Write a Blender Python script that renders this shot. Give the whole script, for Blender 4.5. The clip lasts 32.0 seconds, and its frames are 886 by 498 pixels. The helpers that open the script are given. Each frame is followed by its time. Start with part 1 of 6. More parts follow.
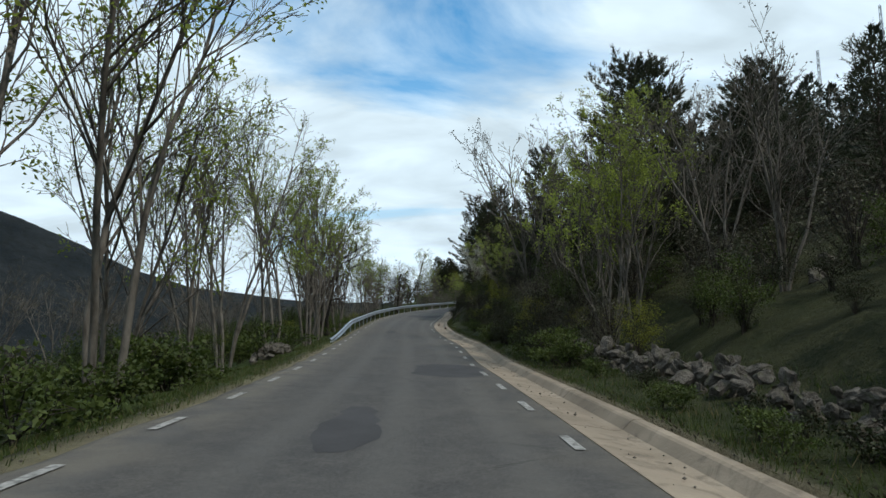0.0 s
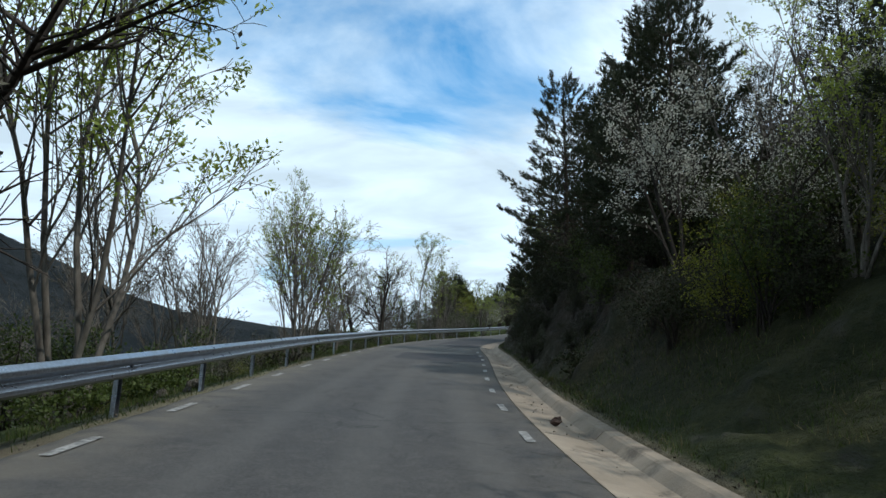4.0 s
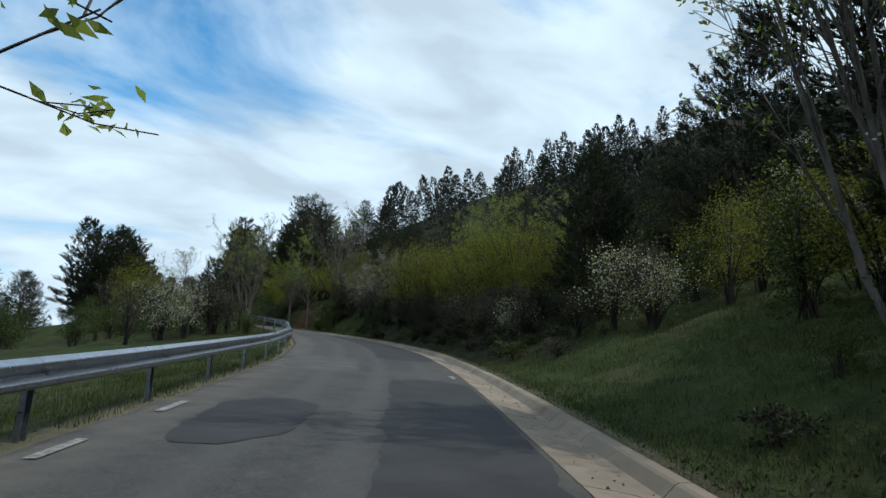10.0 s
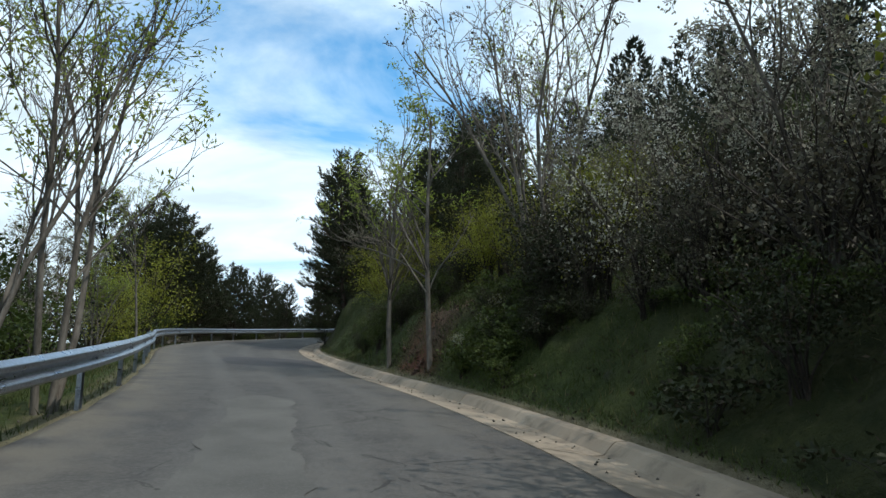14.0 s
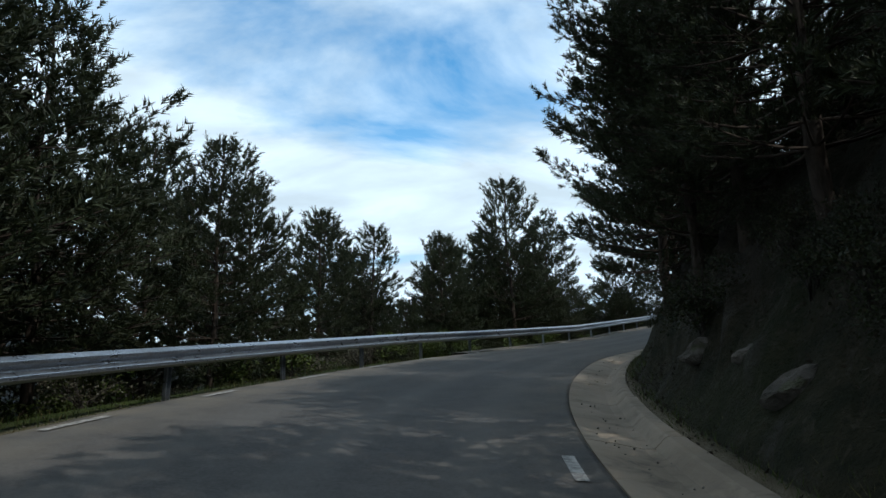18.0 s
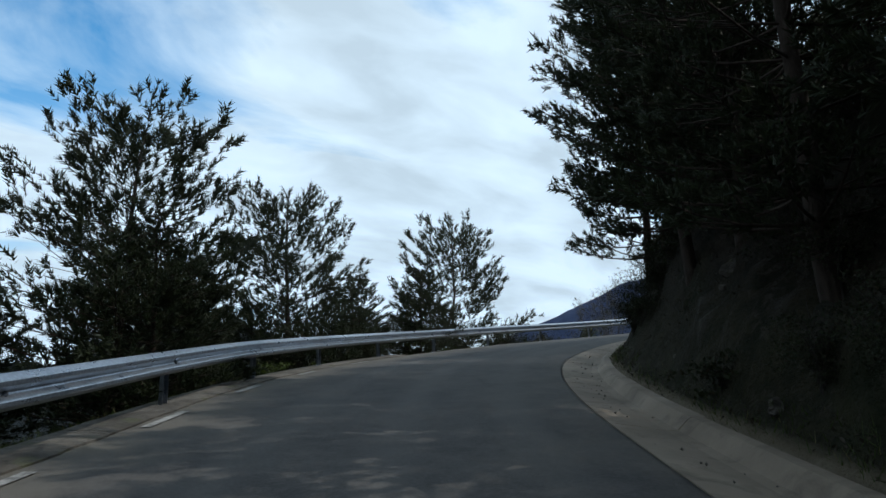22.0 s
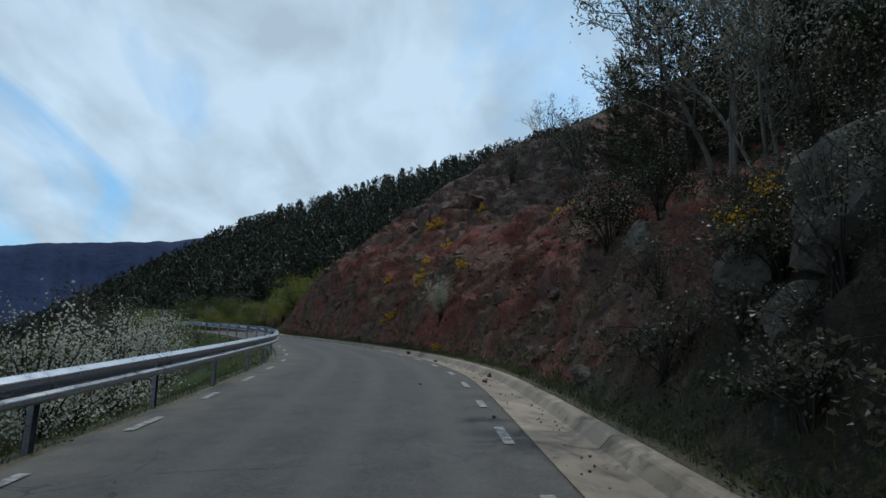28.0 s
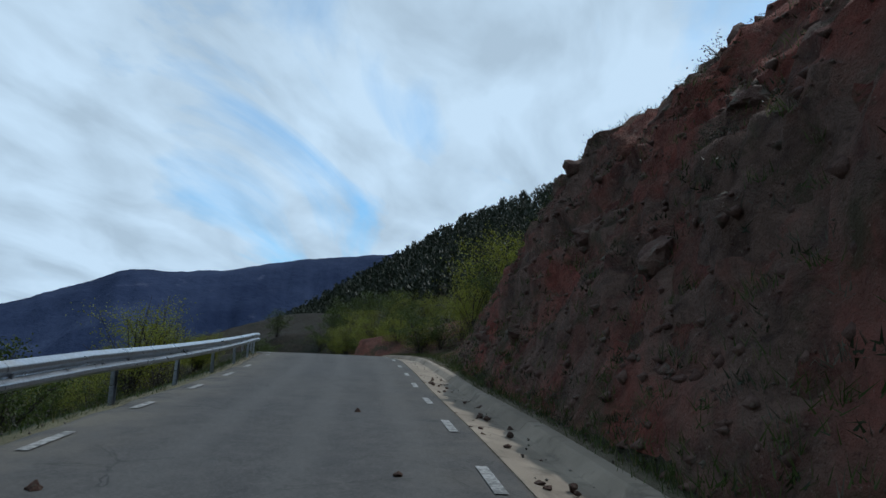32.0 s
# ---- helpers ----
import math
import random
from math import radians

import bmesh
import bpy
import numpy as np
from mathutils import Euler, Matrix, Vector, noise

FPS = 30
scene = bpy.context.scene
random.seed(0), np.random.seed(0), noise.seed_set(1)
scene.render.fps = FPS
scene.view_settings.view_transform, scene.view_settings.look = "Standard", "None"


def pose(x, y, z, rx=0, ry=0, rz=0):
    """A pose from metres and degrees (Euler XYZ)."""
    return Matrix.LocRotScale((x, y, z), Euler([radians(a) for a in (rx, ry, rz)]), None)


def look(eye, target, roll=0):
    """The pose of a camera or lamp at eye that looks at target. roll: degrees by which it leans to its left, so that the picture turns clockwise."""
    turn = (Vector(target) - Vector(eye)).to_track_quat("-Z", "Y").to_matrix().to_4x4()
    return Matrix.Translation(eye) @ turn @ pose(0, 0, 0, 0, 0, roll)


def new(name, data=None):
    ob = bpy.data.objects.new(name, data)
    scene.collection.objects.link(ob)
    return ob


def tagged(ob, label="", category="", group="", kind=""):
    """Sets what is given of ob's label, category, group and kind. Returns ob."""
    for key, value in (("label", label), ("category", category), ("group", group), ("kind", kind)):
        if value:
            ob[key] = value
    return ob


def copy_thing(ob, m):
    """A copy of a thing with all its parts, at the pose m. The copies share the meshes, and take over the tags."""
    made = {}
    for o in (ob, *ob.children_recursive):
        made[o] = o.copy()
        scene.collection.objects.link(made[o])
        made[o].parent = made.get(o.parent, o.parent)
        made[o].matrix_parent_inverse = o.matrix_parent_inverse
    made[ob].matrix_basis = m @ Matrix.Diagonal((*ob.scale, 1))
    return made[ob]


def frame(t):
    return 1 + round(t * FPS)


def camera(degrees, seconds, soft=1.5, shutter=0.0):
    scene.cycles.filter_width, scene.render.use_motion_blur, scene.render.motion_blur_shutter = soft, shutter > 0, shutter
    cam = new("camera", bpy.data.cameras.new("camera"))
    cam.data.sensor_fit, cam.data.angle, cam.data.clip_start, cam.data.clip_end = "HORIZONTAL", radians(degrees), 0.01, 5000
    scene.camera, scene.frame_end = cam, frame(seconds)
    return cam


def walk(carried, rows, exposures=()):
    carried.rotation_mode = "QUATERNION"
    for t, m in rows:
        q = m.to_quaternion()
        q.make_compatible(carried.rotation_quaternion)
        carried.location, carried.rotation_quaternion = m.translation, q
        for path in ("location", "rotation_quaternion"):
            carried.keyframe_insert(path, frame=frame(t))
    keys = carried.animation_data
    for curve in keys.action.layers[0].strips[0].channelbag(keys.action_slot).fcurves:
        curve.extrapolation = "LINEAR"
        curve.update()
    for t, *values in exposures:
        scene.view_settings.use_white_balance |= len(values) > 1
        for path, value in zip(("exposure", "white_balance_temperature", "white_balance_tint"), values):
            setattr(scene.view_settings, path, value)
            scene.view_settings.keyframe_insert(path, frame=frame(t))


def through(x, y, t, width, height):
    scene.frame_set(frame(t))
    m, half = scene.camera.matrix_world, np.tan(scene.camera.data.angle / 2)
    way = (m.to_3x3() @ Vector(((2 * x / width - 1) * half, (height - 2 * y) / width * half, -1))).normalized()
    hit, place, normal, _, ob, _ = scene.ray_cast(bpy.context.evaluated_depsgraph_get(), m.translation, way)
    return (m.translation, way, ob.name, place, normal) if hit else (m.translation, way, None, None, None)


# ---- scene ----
cam = camera(70.0, 32.0)
PATH = [
    (0.0, (-0.009, -0.146, 1.382), (0.020, 9.765, 2.711), -0.03),
    (0.5, (-0.285, 5.325, 1.487), (-0.245, 15.239, 2.792), -0.23),
    (1.0, (-0.532, 10.784, 1.606), (-0.499, 20.692, 2.960), -0.47),
    (1.5, (-0.770, 16.228, 1.746), (-0.767, 26.123, 3.188), -1.14),
    (2.0, (-1.025, 21.625, 1.911), (-1.012, 31.515, 3.394), -0.54),
    (2.5, (-1.272, 26.975, 2.114), (-1.231, 36.848, 3.702), 0.08),
    (3.0, (-1.538, 32.283, 2.343), (-1.486, 42.135, 4.053), 0.68),
    (3.5, (-1.804, 37.573, 2.599), (-1.756, 47.411, 4.392), 1.44),
    (4.0, (-2.063, 42.859, 2.882), (-1.990, 52.692, 4.701), 1.59),
    (4.5, (-2.280, 48.158, 3.185), (-2.112, 57.998, 4.959), 1.05),
    (5.0, (-2.419, 53.471, 3.509), (-2.045, 63.313, 5.242), 0.45),
    (5.5, (-2.395, 58.801, 3.848), (-1.669, 68.616, 5.619), 0.34),
    (6.0, (-2.206, 64.125, 4.193), (-1.055, 73.890, 6.016), 0.43),
    (6.5, (-1.844, 69.395, 4.554), (-0.427, 79.127, 6.360), -0.24),
    (7.0, (-1.366, 74.578, 4.910), (0.092, 84.312, 6.680), 0.86),
    (7.5, (-0.888, 79.744, 5.291), (0.625, 89.458, 7.119), 1.26),
    (8.0, (-0.205, 84.858, 5.651), (1.845, 94.480, 7.440), 1.09),
    (8.5, (0.796, 89.875, 6.025), (3.662, 99.284, 7.835), 0.87),
    (9.0, (2.197, 94.745, 6.394), (5.740, 103.908, 8.260), 0.83),
    (9.5, (3.953, 99.463, 6.763), (7.923, 108.437, 8.688), 1.31),
    (10.0, (5.842, 104.082, 7.137), (9.965, 112.968, 9.150), 1.86),
    (10.5, (7.774, 108.627, 7.513), (11.893, 117.527, 9.471), 1.66),
    (11.0, (9.677, 113.134, 7.895), (13.759, 122.053, 9.844), 0.80),
    (11.5, (11.460, 117.651, 8.312), (15.395, 126.639, 10.244), -0.15),
    (12.0, (13.042, 122.242, 8.725), (16.688, 131.359, 10.619), -0.64),
    (12.5, (14.370, 126.924, 9.169), (17.561, 136.199, 11.113), -1.37),
    (13.0, (15.392, 131.705, 9.623), (18.003, 141.165, 11.541), -1.65),
    (13.5, (16.104, 136.506, 10.099), (18.060, 146.104, 12.112), -1.59),
    (14.0, (16.492, 141.277, 10.578), (17.618, 150.991, 12.672), -1.25),
    (14.5, (16.485, 146.002, 11.067), (16.794, 155.770, 13.186), -0.15),
    (15.0, (16.106, 150.650, 11.532), (15.377, 160.389, 13.680), 0.99),
    (15.5, (15.364, 155.192, 11.980), (13.717, 164.808, 14.175), 0.92),
    (16.0, (14.367, 159.664, 12.408), (12.246, 169.188, 14.600), 0.69),
    (16.5, (13.324, 164.130, 12.834), (11.252, 173.673, 14.987), 0.48),
    (17.0, (12.334, 168.625, 13.262), (10.731, 178.269, 15.366), 0.09),
    (17.5, (11.593, 173.192, 13.691), (10.731, 182.940, 15.753), -0.78),
    (18.0, (11.169, 177.827, 14.121), (11.228, 187.618, 16.156), -1.85),
    (18.5, (11.211, 182.503, 14.560), (12.343, 192.223, 16.618), -1.75),
    (19.0, (11.800, 187.149, 14.997), (14.125, 196.660, 17.033), -1.20),
    (19.5, (12.974, 191.701, 15.440), (16.409, 200.874, 17.454), -1.36),
    (20.0, (14.606, 196.144, 15.871), (18.891, 204.959, 17.853), -2.18),
    (20.5, (16.612, 200.435, 16.287), (21.398, 208.995, 18.237), -2.14),
    (21.0, (18.849, 204.629, 16.673), (23.929, 213.020, 18.618), -1.42),
    (21.5, (21.142, 208.792, 17.086), (26.297, 217.125, 19.083), -1.98),
    (22.0, (23.484, 212.902, 17.532), (28.723, 221.176, 19.557), -1.89),
    (22.5, (25.912, 216.908, 18.011), (31.529, 224.927, 20.047), -1.18),
    (23.0, (28.659, 220.667, 18.489), (35.128, 228.010, 20.543), -1.47),
    (23.5, (31.847, 224.029, 18.976), (39.294, 230.394, 20.980), -1.01),
    (24.0, (35.478, 226.860, 19.444), (43.759, 232.100, 21.435), 0.18),
    (24.5, (39.552, 229.115, 19.894), (48.543, 233.005, 21.901), -0.00),
    (25.0, (43.872, 230.788, 20.329), (53.353, 233.273, 22.311), 0.05),
    (25.5, (48.334, 231.879, 20.740), (58.049, 233.209, 22.702), 0.21),
    (26.0, (52.831, 232.509, 21.150), (62.633, 232.987, 23.071), -0.19),
    (26.5, (57.353, 232.777, 21.560), (67.165, 232.803, 23.488), 0.53),
    (27.0, (61.889, 232.854, 21.966), (71.695, 232.464, 23.888), 0.72),
    (27.5, (66.443, 232.791, 22.359), (76.233, 232.119, 24.282), 0.22),
    (28.0, (71.022, 232.699, 22.742), (80.806, 231.906, 24.655), -0.09),
    (28.5, (75.637, 232.614, 23.126), (85.433, 231.889, 24.997), 0.52),
    (29.0, (80.297, 232.631, 23.500), (90.114, 232.091, 25.323), 1.32),
    (29.5, (84.980, 232.748, 23.872), (94.820, 232.557, 25.640), 0.69),
    (30.0, (89.628, 233.071, 24.240), (99.457, 233.420, 26.050), -0.24),
    (30.5, (94.217, 233.649, 24.602), (103.993, 234.649, 26.454), -0.87),
    (31.0, (98.722, 234.479, 24.961), (108.391, 236.127, 26.909), 0.18),
    (31.5, (103.138, 235.596, 25.360), (112.694, 237.736, 27.384), 0.34),
    (32.0, (107.487, 236.902, 25.767), (116.899, 239.646, 27.740), 1.35),
]
EXPO = [(0.0, -0.1, 6500, 8), (3.0, 0.05, 6300, 8), (6.0, -0.22, 6050, 8), (9.0, -0.25, 6150, 8), (13.0, 0.2, 6300, 8), (15.0, 0.22, 6450, 8), (15.5, 0.2, 6450, 8), (18.0, 0.0, 6250, 8), (20.0, -0.1, 6150, 8), (21.0, -0.1, 6300, 8), (23.0, -0.45, 5850, 8), (24.0, -0.72, 5800, 8), (26.0, -0.82, 5800, 8), (29.0, -0.5, 5950, 8), (32.0, -0.55, 5800, 8)]

walk(cam, [(t, look(eye, target, roll)) for t, eye, target, roll in PATH], EXPO)

# ---- road alignment: (station, bearing), (station, gradient) ----
BEARING = [(-12, 2.9), (-3, 2.9), (6, 2.8), (15, 3.0), (24, 2.9), (33, 2.7), (42, 2.5), (51, 1.3), (60, -1.9), (69, -4.4), (78, -5.9), (87, -11.9), (96, -18.9), (105, -21.7), (114, -21.6), (123, -19.1), (132, -13.3), (141, -5.2), (150, 4.4), (159, 13.0), (168, 13.8), (177, 6.8), (186, -4.9), (195, -17.5), (204, -25.1), (213, -27.7), (222, -32.1), (231, -45.4), (240, -62.0), (249, -77.3), (258, -86.3), (267, -90.6), (276, -91.3), (285, -88.8), (294, -82.8), (303, -75.8), (318, -68.5), (327, -66), (336, -62), (343, -50), (350, -32), (358, -18), (370, -10), (385, -5)]
GRADE = [(-12, 0.0182), (10, 0.0264), (32, 0.0441), (54, 0.0594), (76, 0.0718), (98, 0.0812), (120, 0.0874), (142, 0.0912), (164, 0.0931), (186, 0.0941), (208, 0.0947), (230, 0.0954), (252, 0.0966), (274, 0.0987), (296, 0.1027), (318, 0.1071), (326, 0.125), (334, 0.13), (341, 0.1), (350, 0.02), (385, -0.02)]
CROSSFALL = [(-12, 0.021), (5, 0.018), (20, 0.015), (35, 0.015), (50, 0.024), (65, 0.029), (80, 0.024), (95, 0.017), (110, 0.024), (125, 0.029), (140, 0.034), (155, 0.041), (170, 0.053), (185, 0.065), (200, 0.050), (215, 0.027), (230, 0.034), (245, 0.015), (260, -0.013), (275, -0.006), (290, 0.014), (305, 0.030), (320, 0.021), (335, 0.006), (350, 0.005), (385, 0.010)]
SETTLE = [(-12, 0.08), (5, 0.02), (20, -0.04), (35, -0.03), (50, 0.02), (65, 0.07), (80, 0.07), (95, 0.01), (110, -0.10), (125, -0.15), (140, -0.05), (155, 0.10), (170, 0.09), (185, 0.07), (200, 0.07), (215, -0.07), (230, 0.04), (245, 0.08), (260, -0.04), (275, -0.24), (290, -0.54), (305, -0.86), (320, -1.25), (335, -1.90), (350, -2.84), (385, -5.00)]
RAIL_SET = [(20, 0.40), (40, 0.37), (60, 0.46), (80, 0.45), (100, 0.45), (120, 0.45), (140, 0.34), (160, 0.25), (180, 0.44), (200, 0.50), (220, 0.21), (240, 0.47), (260, 0.46), (280, 0.38), (300, 0.28), (320, 0.39), (340, 0.42)]      # from the asphalt's edge line to the beam
# ---- world, sun ----
SUN_AZ, SUN_EL = radians(122), radians(55)      # azimuth clockwise from +y
sun_dir = Vector((math.sin(SUN_AZ) * math.cos(SUN_EL), math.cos(SUN_AZ) * math.cos(SUN_EL), math.sin(SUN_EL)))
sun_data = bpy.data.lights.new("sun", "SUN")
sun_data.energy, sun_data.angle, sun_data.color = 3.0, radians(0.6), (1.0, 0.94, 0.85)
sun = new("sun", sun_data)
sun.matrix_world = look((0, 0, 120), Vector((0, 0, 120)) - sun_dir)

world = bpy.data.worlds.new("sky")
scene.world = world
world.use_nodes = True
wn, wl = world.node_tree.nodes, world.node_tree.links
wn.clear()


def wnode(kind, **inputs):
    n = wn.new(kind)
    for k, v in inputs.items():
        n.inputs[k].default_value = v
    return n


w_out = wn.new("ShaderNodeOutputWorld")
w_bg = wn.new("ShaderNodeBackground")
w_sky = wn.new("ShaderNodeTexSky")
w_sky.sky_type, w_sky.sun_disc = "NISHITA", False
w_sky.sun_elevation, w_sky.sun_rotation = SUN_EL, SUN_AZ
w_sky.air_density, w_sky.dust_density, w_sky.ozone_density = 1.0, 0.6, 2.0
w_scale = wn.new("ShaderNodeVectorMath")
w_scale.operation = "MULTIPLY"
w_scale.inputs[1].default_value = (0.100, 0.200, 0.222)
wl.new(w_sky.outputs[0], w_scale.inputs[0])
w_co = wn.new("ShaderNodeTexCoord")
w_sep = wn.new("ShaderNodeSeparateXYZ")
wl.new(w_co.outputs["Generated"], w_sep.inputs[0])


def wmath(op, a, b=None, clamp=False):
    n = wn.new("ShaderNodeMath")
    n.operation, n.use_clamp = op, clamp
    for i, v in enumerate((a, b)):
        if v is None:
            continue
        if isinstance(v, (int, float)):
            n.inputs[i].default_value = v
        else:
            wl.new(v, n.inputs[i])
    return n.outputs[0]


# clouds lie on a high flat layer: direction divided by its height
w_h = wmath("MAXIMUM", wmath("ADD", w_sep.outputs[2], 0.30), 0.05)
w_plane = wn.new("ShaderNodeCombineXYZ")
wl.new(wmath("DIVIDE", w_sep.outputs[0], w_h), w_plane.inputs[0])
wl.new(wmath("DIVIDE", w_sep.outputs[1], w_h), w_plane.inputs[1])
w_map = wn.new("ShaderNodeMapping")
w_map.inputs["Rotation"].default_value = (0, 0, radians(35))
w_map.inputs["Scale"].default_value = (1.1, 1.9, 1.0)
w_map.inputs["Location"].default_value = (1.3, 4.1, 0)
wl.new(w_plane.outputs[0], w_map.inputs[0])
w_n1 = wnode("ShaderNodeTexNoise", Scale=0.95, Detail=8.0, Roughness=0.56, Distortion=0.7)
wl.new(w_map.outputs[0], w_n1.inputs["Vector"])
w_n2 = wnode("ShaderNodeTexNoise", Scale=2.6, Detail=5.0, Roughness=0.5, Distortion=0.3)
wl.new(w_map.outputs[0], w_n2.inputs["Vector"])
w_cover = wn.new("ShaderNodeMapRange")
w_cover.inputs["From Min"].default_value, w_cover.inputs["From Max"].default_value = 0.29, 0.50
wl.new(w_n1.outputs[0], w_cover.inputs["Value"])
w_low = wn.new("ShaderNodeMapRange")      # the haze near the horizon is all white
w_low.inputs["From Min"].default_value, w_low.inputs["From Max"].default_value = 0.42, 0.10
w_low.inputs["To Max"].default_value = 0.55
wl.new(w_sep.outputs[2], w_low.inputs["Value"])
w_fac = wmath("ADD", w_cover.outputs[0], w_low.outputs[0], True)
w_tone = wn.new("ShaderNodeMapRange")
w_tone.inputs["From Min"].default_value, w_tone.inputs["From Max"].default_value = 0.35, 0.62
w_tone.inputs["To Min"].default_value, w_tone.inputs["To Max"].default_value = 0.90, 1.22
wl.new(w_n2.outputs[0], w_tone.inputs["Value"])
w_white = wn.new("ShaderNodeVectorMath")
w_white.operation = "SCALE"
w_white.inputs[0].default_value = (0.74, 0.89, 1.0)
wl.new(w_tone.outputs[0], w_white.inputs["Scale"])
w_mix = wn.new("ShaderNodeMix")
w_mix.data_type = "VECTOR"
wl.new(w_fac, w_mix.inputs[0])
wl.new(w_scale.outputs[0], w_mix.inputs[4])
wl.new(w_white.outputs[0], w_mix.inputs[5])
wl.new(w_mix.outputs[1], w_bg.inputs[0])
w_bg.inputs[1].default_value = 1.0
wl.new(w_bg.outputs[0], w_out.inputs[0])


# ---- materials ----
class Nodes:
    """A material's node tree with short ways to add and join nodes."""

    def __init__(self, name):
        self.mat = bpy.data.materials.new(name)
        self.mat.use_nodes = True
        self.t = self.mat.node_tree
        self.t.nodes.clear()
        self.out = self.t.nodes.new("ShaderNodeOutputMaterial")
        self.b = self.t.nodes.new("ShaderNodeBsdfPrincipled")
        self.t.links.new(self.b.outputs[0], self.out.inputs[0])
        self.co = self.t.nodes.new("ShaderNodeTexCoord")

    def add(self, kind, **inputs):
        n = self.t.nodes.new(kind)
        for k, v in inputs.items():
            self.put(n.inputs[k], v)
        return n

    def put(self, socket, v):
        if isinstance(v, bpy.types.NodeSocket):
            self.t.links.new(v, socket)
        else:
            socket.default_value = v

    def noise(self, scale, detail=4.0, rough=0.55, dist=0.0, where=None, stretch=None):
        v = where or self.co.outputs["Object"]
        if stretch:
            m = self.add("ShaderNodeMapping", Scale=stretch)
            self.put(m.inputs[0], v)
            v = m.outputs[0]
        return self.add("ShaderNodeTexNoise", Vector=v, Scale=scale, Detail=detail, Roughness=rough, Distortion=dist).outputs[0]

    def ramp(self, fac, stops):
        n = self.add("ShaderNodeValToRGB", Fac=fac)
        els = n.color_ramp.elements
        while len(els) < len(stops):
            els.new(0.5)
        for e, (p, c) in zip(els, stops):
            e.position, e.color = p, (*c, 1) if len(c) == 3 else c
        return n.outputs[0]

    def mix(self, fac, a, b, mode="MIX"):
        n = self.t.nodes.new("ShaderNodeMix")
        n.data_type, n.blend_type = "RGBA", mode
        self.put(n.inputs[0], fac)
        for sock, v in ((n.inputs[6], a), (n.inputs[7], b)):
            self.put(sock, (*v, 1) if isinstance(v, tuple) and len(v) == 3 else v)
        return n.outputs[2]

    def math(self, op, a, b=0.0, clamp=False):
        n = self.add("ShaderNodeMath")
        n.operation, n.use_clamp = op, clamp
        self.put(n.inputs[0], a)
        self.put(n.inputs[1], b)
        return n.outputs[0]

    def rng(self, v, lo, hi, a=0.0, b=1.0):
        n = self.add("ShaderNodeMapRange", Value=v)
        for k, x in (("From Min", lo), ("From Max", hi), ("To Min", a), ("To Max", b)):
            n.inputs[k].default_value = x
        return n.outputs[0]

    def attr(self, name):
        n = self.t.nodes.new("ShaderNodeAttribute")
        n.attribute_name = name
        return n.outputs["Fac"]

    def bump(self, height, strength=0.4, dist=0.02):
        n = self.add("ShaderNodeBump", Height=height, Strength=strength, Distance=dist)
        self.put(self.b.inputs["Normal"], n.outputs[0])

    def done(self, color, rough=0.8, metal=0.0, spec=0.3):
        for k, v in (("Base Color", color), ("Roughness", rough), ("Metallic", metal), ("Specular IOR Level", spec)):
            self.put(self.b.inputs[k], (*v, 1) if isinstance(v, tuple) and len(v) == 3 else v)
        return self.mat


def mat_asphalt():
    n = Nodes("asphalt")
    big = n.noise(0.16, 5, 0.6)
    mid = n.noise(0.9, 7, 0.7, 0.6)
    blot = n.noise(4.2, 6, 0.75, 0.4)
    grain = n.noise(30, 4, 0.75)
    fine = n.noise(120, 2, 0.6)
    c = n.ramp(big, [(0.3, (0.040, 0.038, 0.037)), (0.5, (0.054, 0.051, 0.049)), (0.7, (0.074, 0.070, 0.065))])
    c = n.mix(n.rng(mid, 0.44, 0.66, 0, 0.75), c, (0.030, 0.029, 0.030))
    c = n.mix(n.rng(blot, 0.50, 0.68, 0, 0.45), c, (0.092, 0.086, 0.079))
    c = n.mix(n.rng(blot, 0.46, 0.34, 0, 0.5), c, (0.028, 0.027, 0.028))
    # wheel tracks polished paler, the middle darker with drips
    lat = n.attr("across")
    wave = n.math("MULTIPLY", n.math("SINE", n.math("MULTIPLY", lat, 25.1)), 0.5)
    c = n.mix(n.math("MULTIPLY", n.rng(wave, 0.0, 0.5), n.rng(mid, 0.3, 0.6, 0.15, 0.5), True), c, (0.088, 0.084, 0.079))
    c = n.mix(n.rng(grain, 0.45, 0.75, 0.0, 0.6), c, (0.115, 0.110, 0.103))
    c = n.mix(n.rng(fine, 0.55, 0.8, 0.0, 0.65), c, (0.018, 0.018, 0.019))
    # cracks, long and branching, more of them in some stretches
    vor = n.add("ShaderNodeTexVoronoi", Vector=n.co.outputs["Object"], Scale=0.55)
    vor.feature = "DISTANCE_TO_EDGE"
    warp = n.math("ADD", vor.outputs["Distance"], n.math("MULTIPLY", n.math("SUBTRACT", n.noise(2.5, 5), 0.5), 0.16))
    crack = n.math("MULTIPLY", n.math("LESS_THAN", n.math("ABSOLUTE", warp), 0.006), n.rng(n.noise(0.12, 3), 0.48, 0.60), True)
    c = n.mix(n.math("MULTIPLY", crack, 0.6), c, (0.014, 0.014, 0.014))
    edge = n.attr("edge")
    c = n.mix(n.math("MULTIPLY", edge, n.rng(n.noise(1.4, 5), 0.35, 0.6), True), c, (0.118, 0.104, 0.084))
    n.bump(n.math("ADD", grain, fine), 0.55, 0.006)
    return n.done(c, n.rng(big, 0.3, 0.7, 0.78, 0.92), spec=0.22)


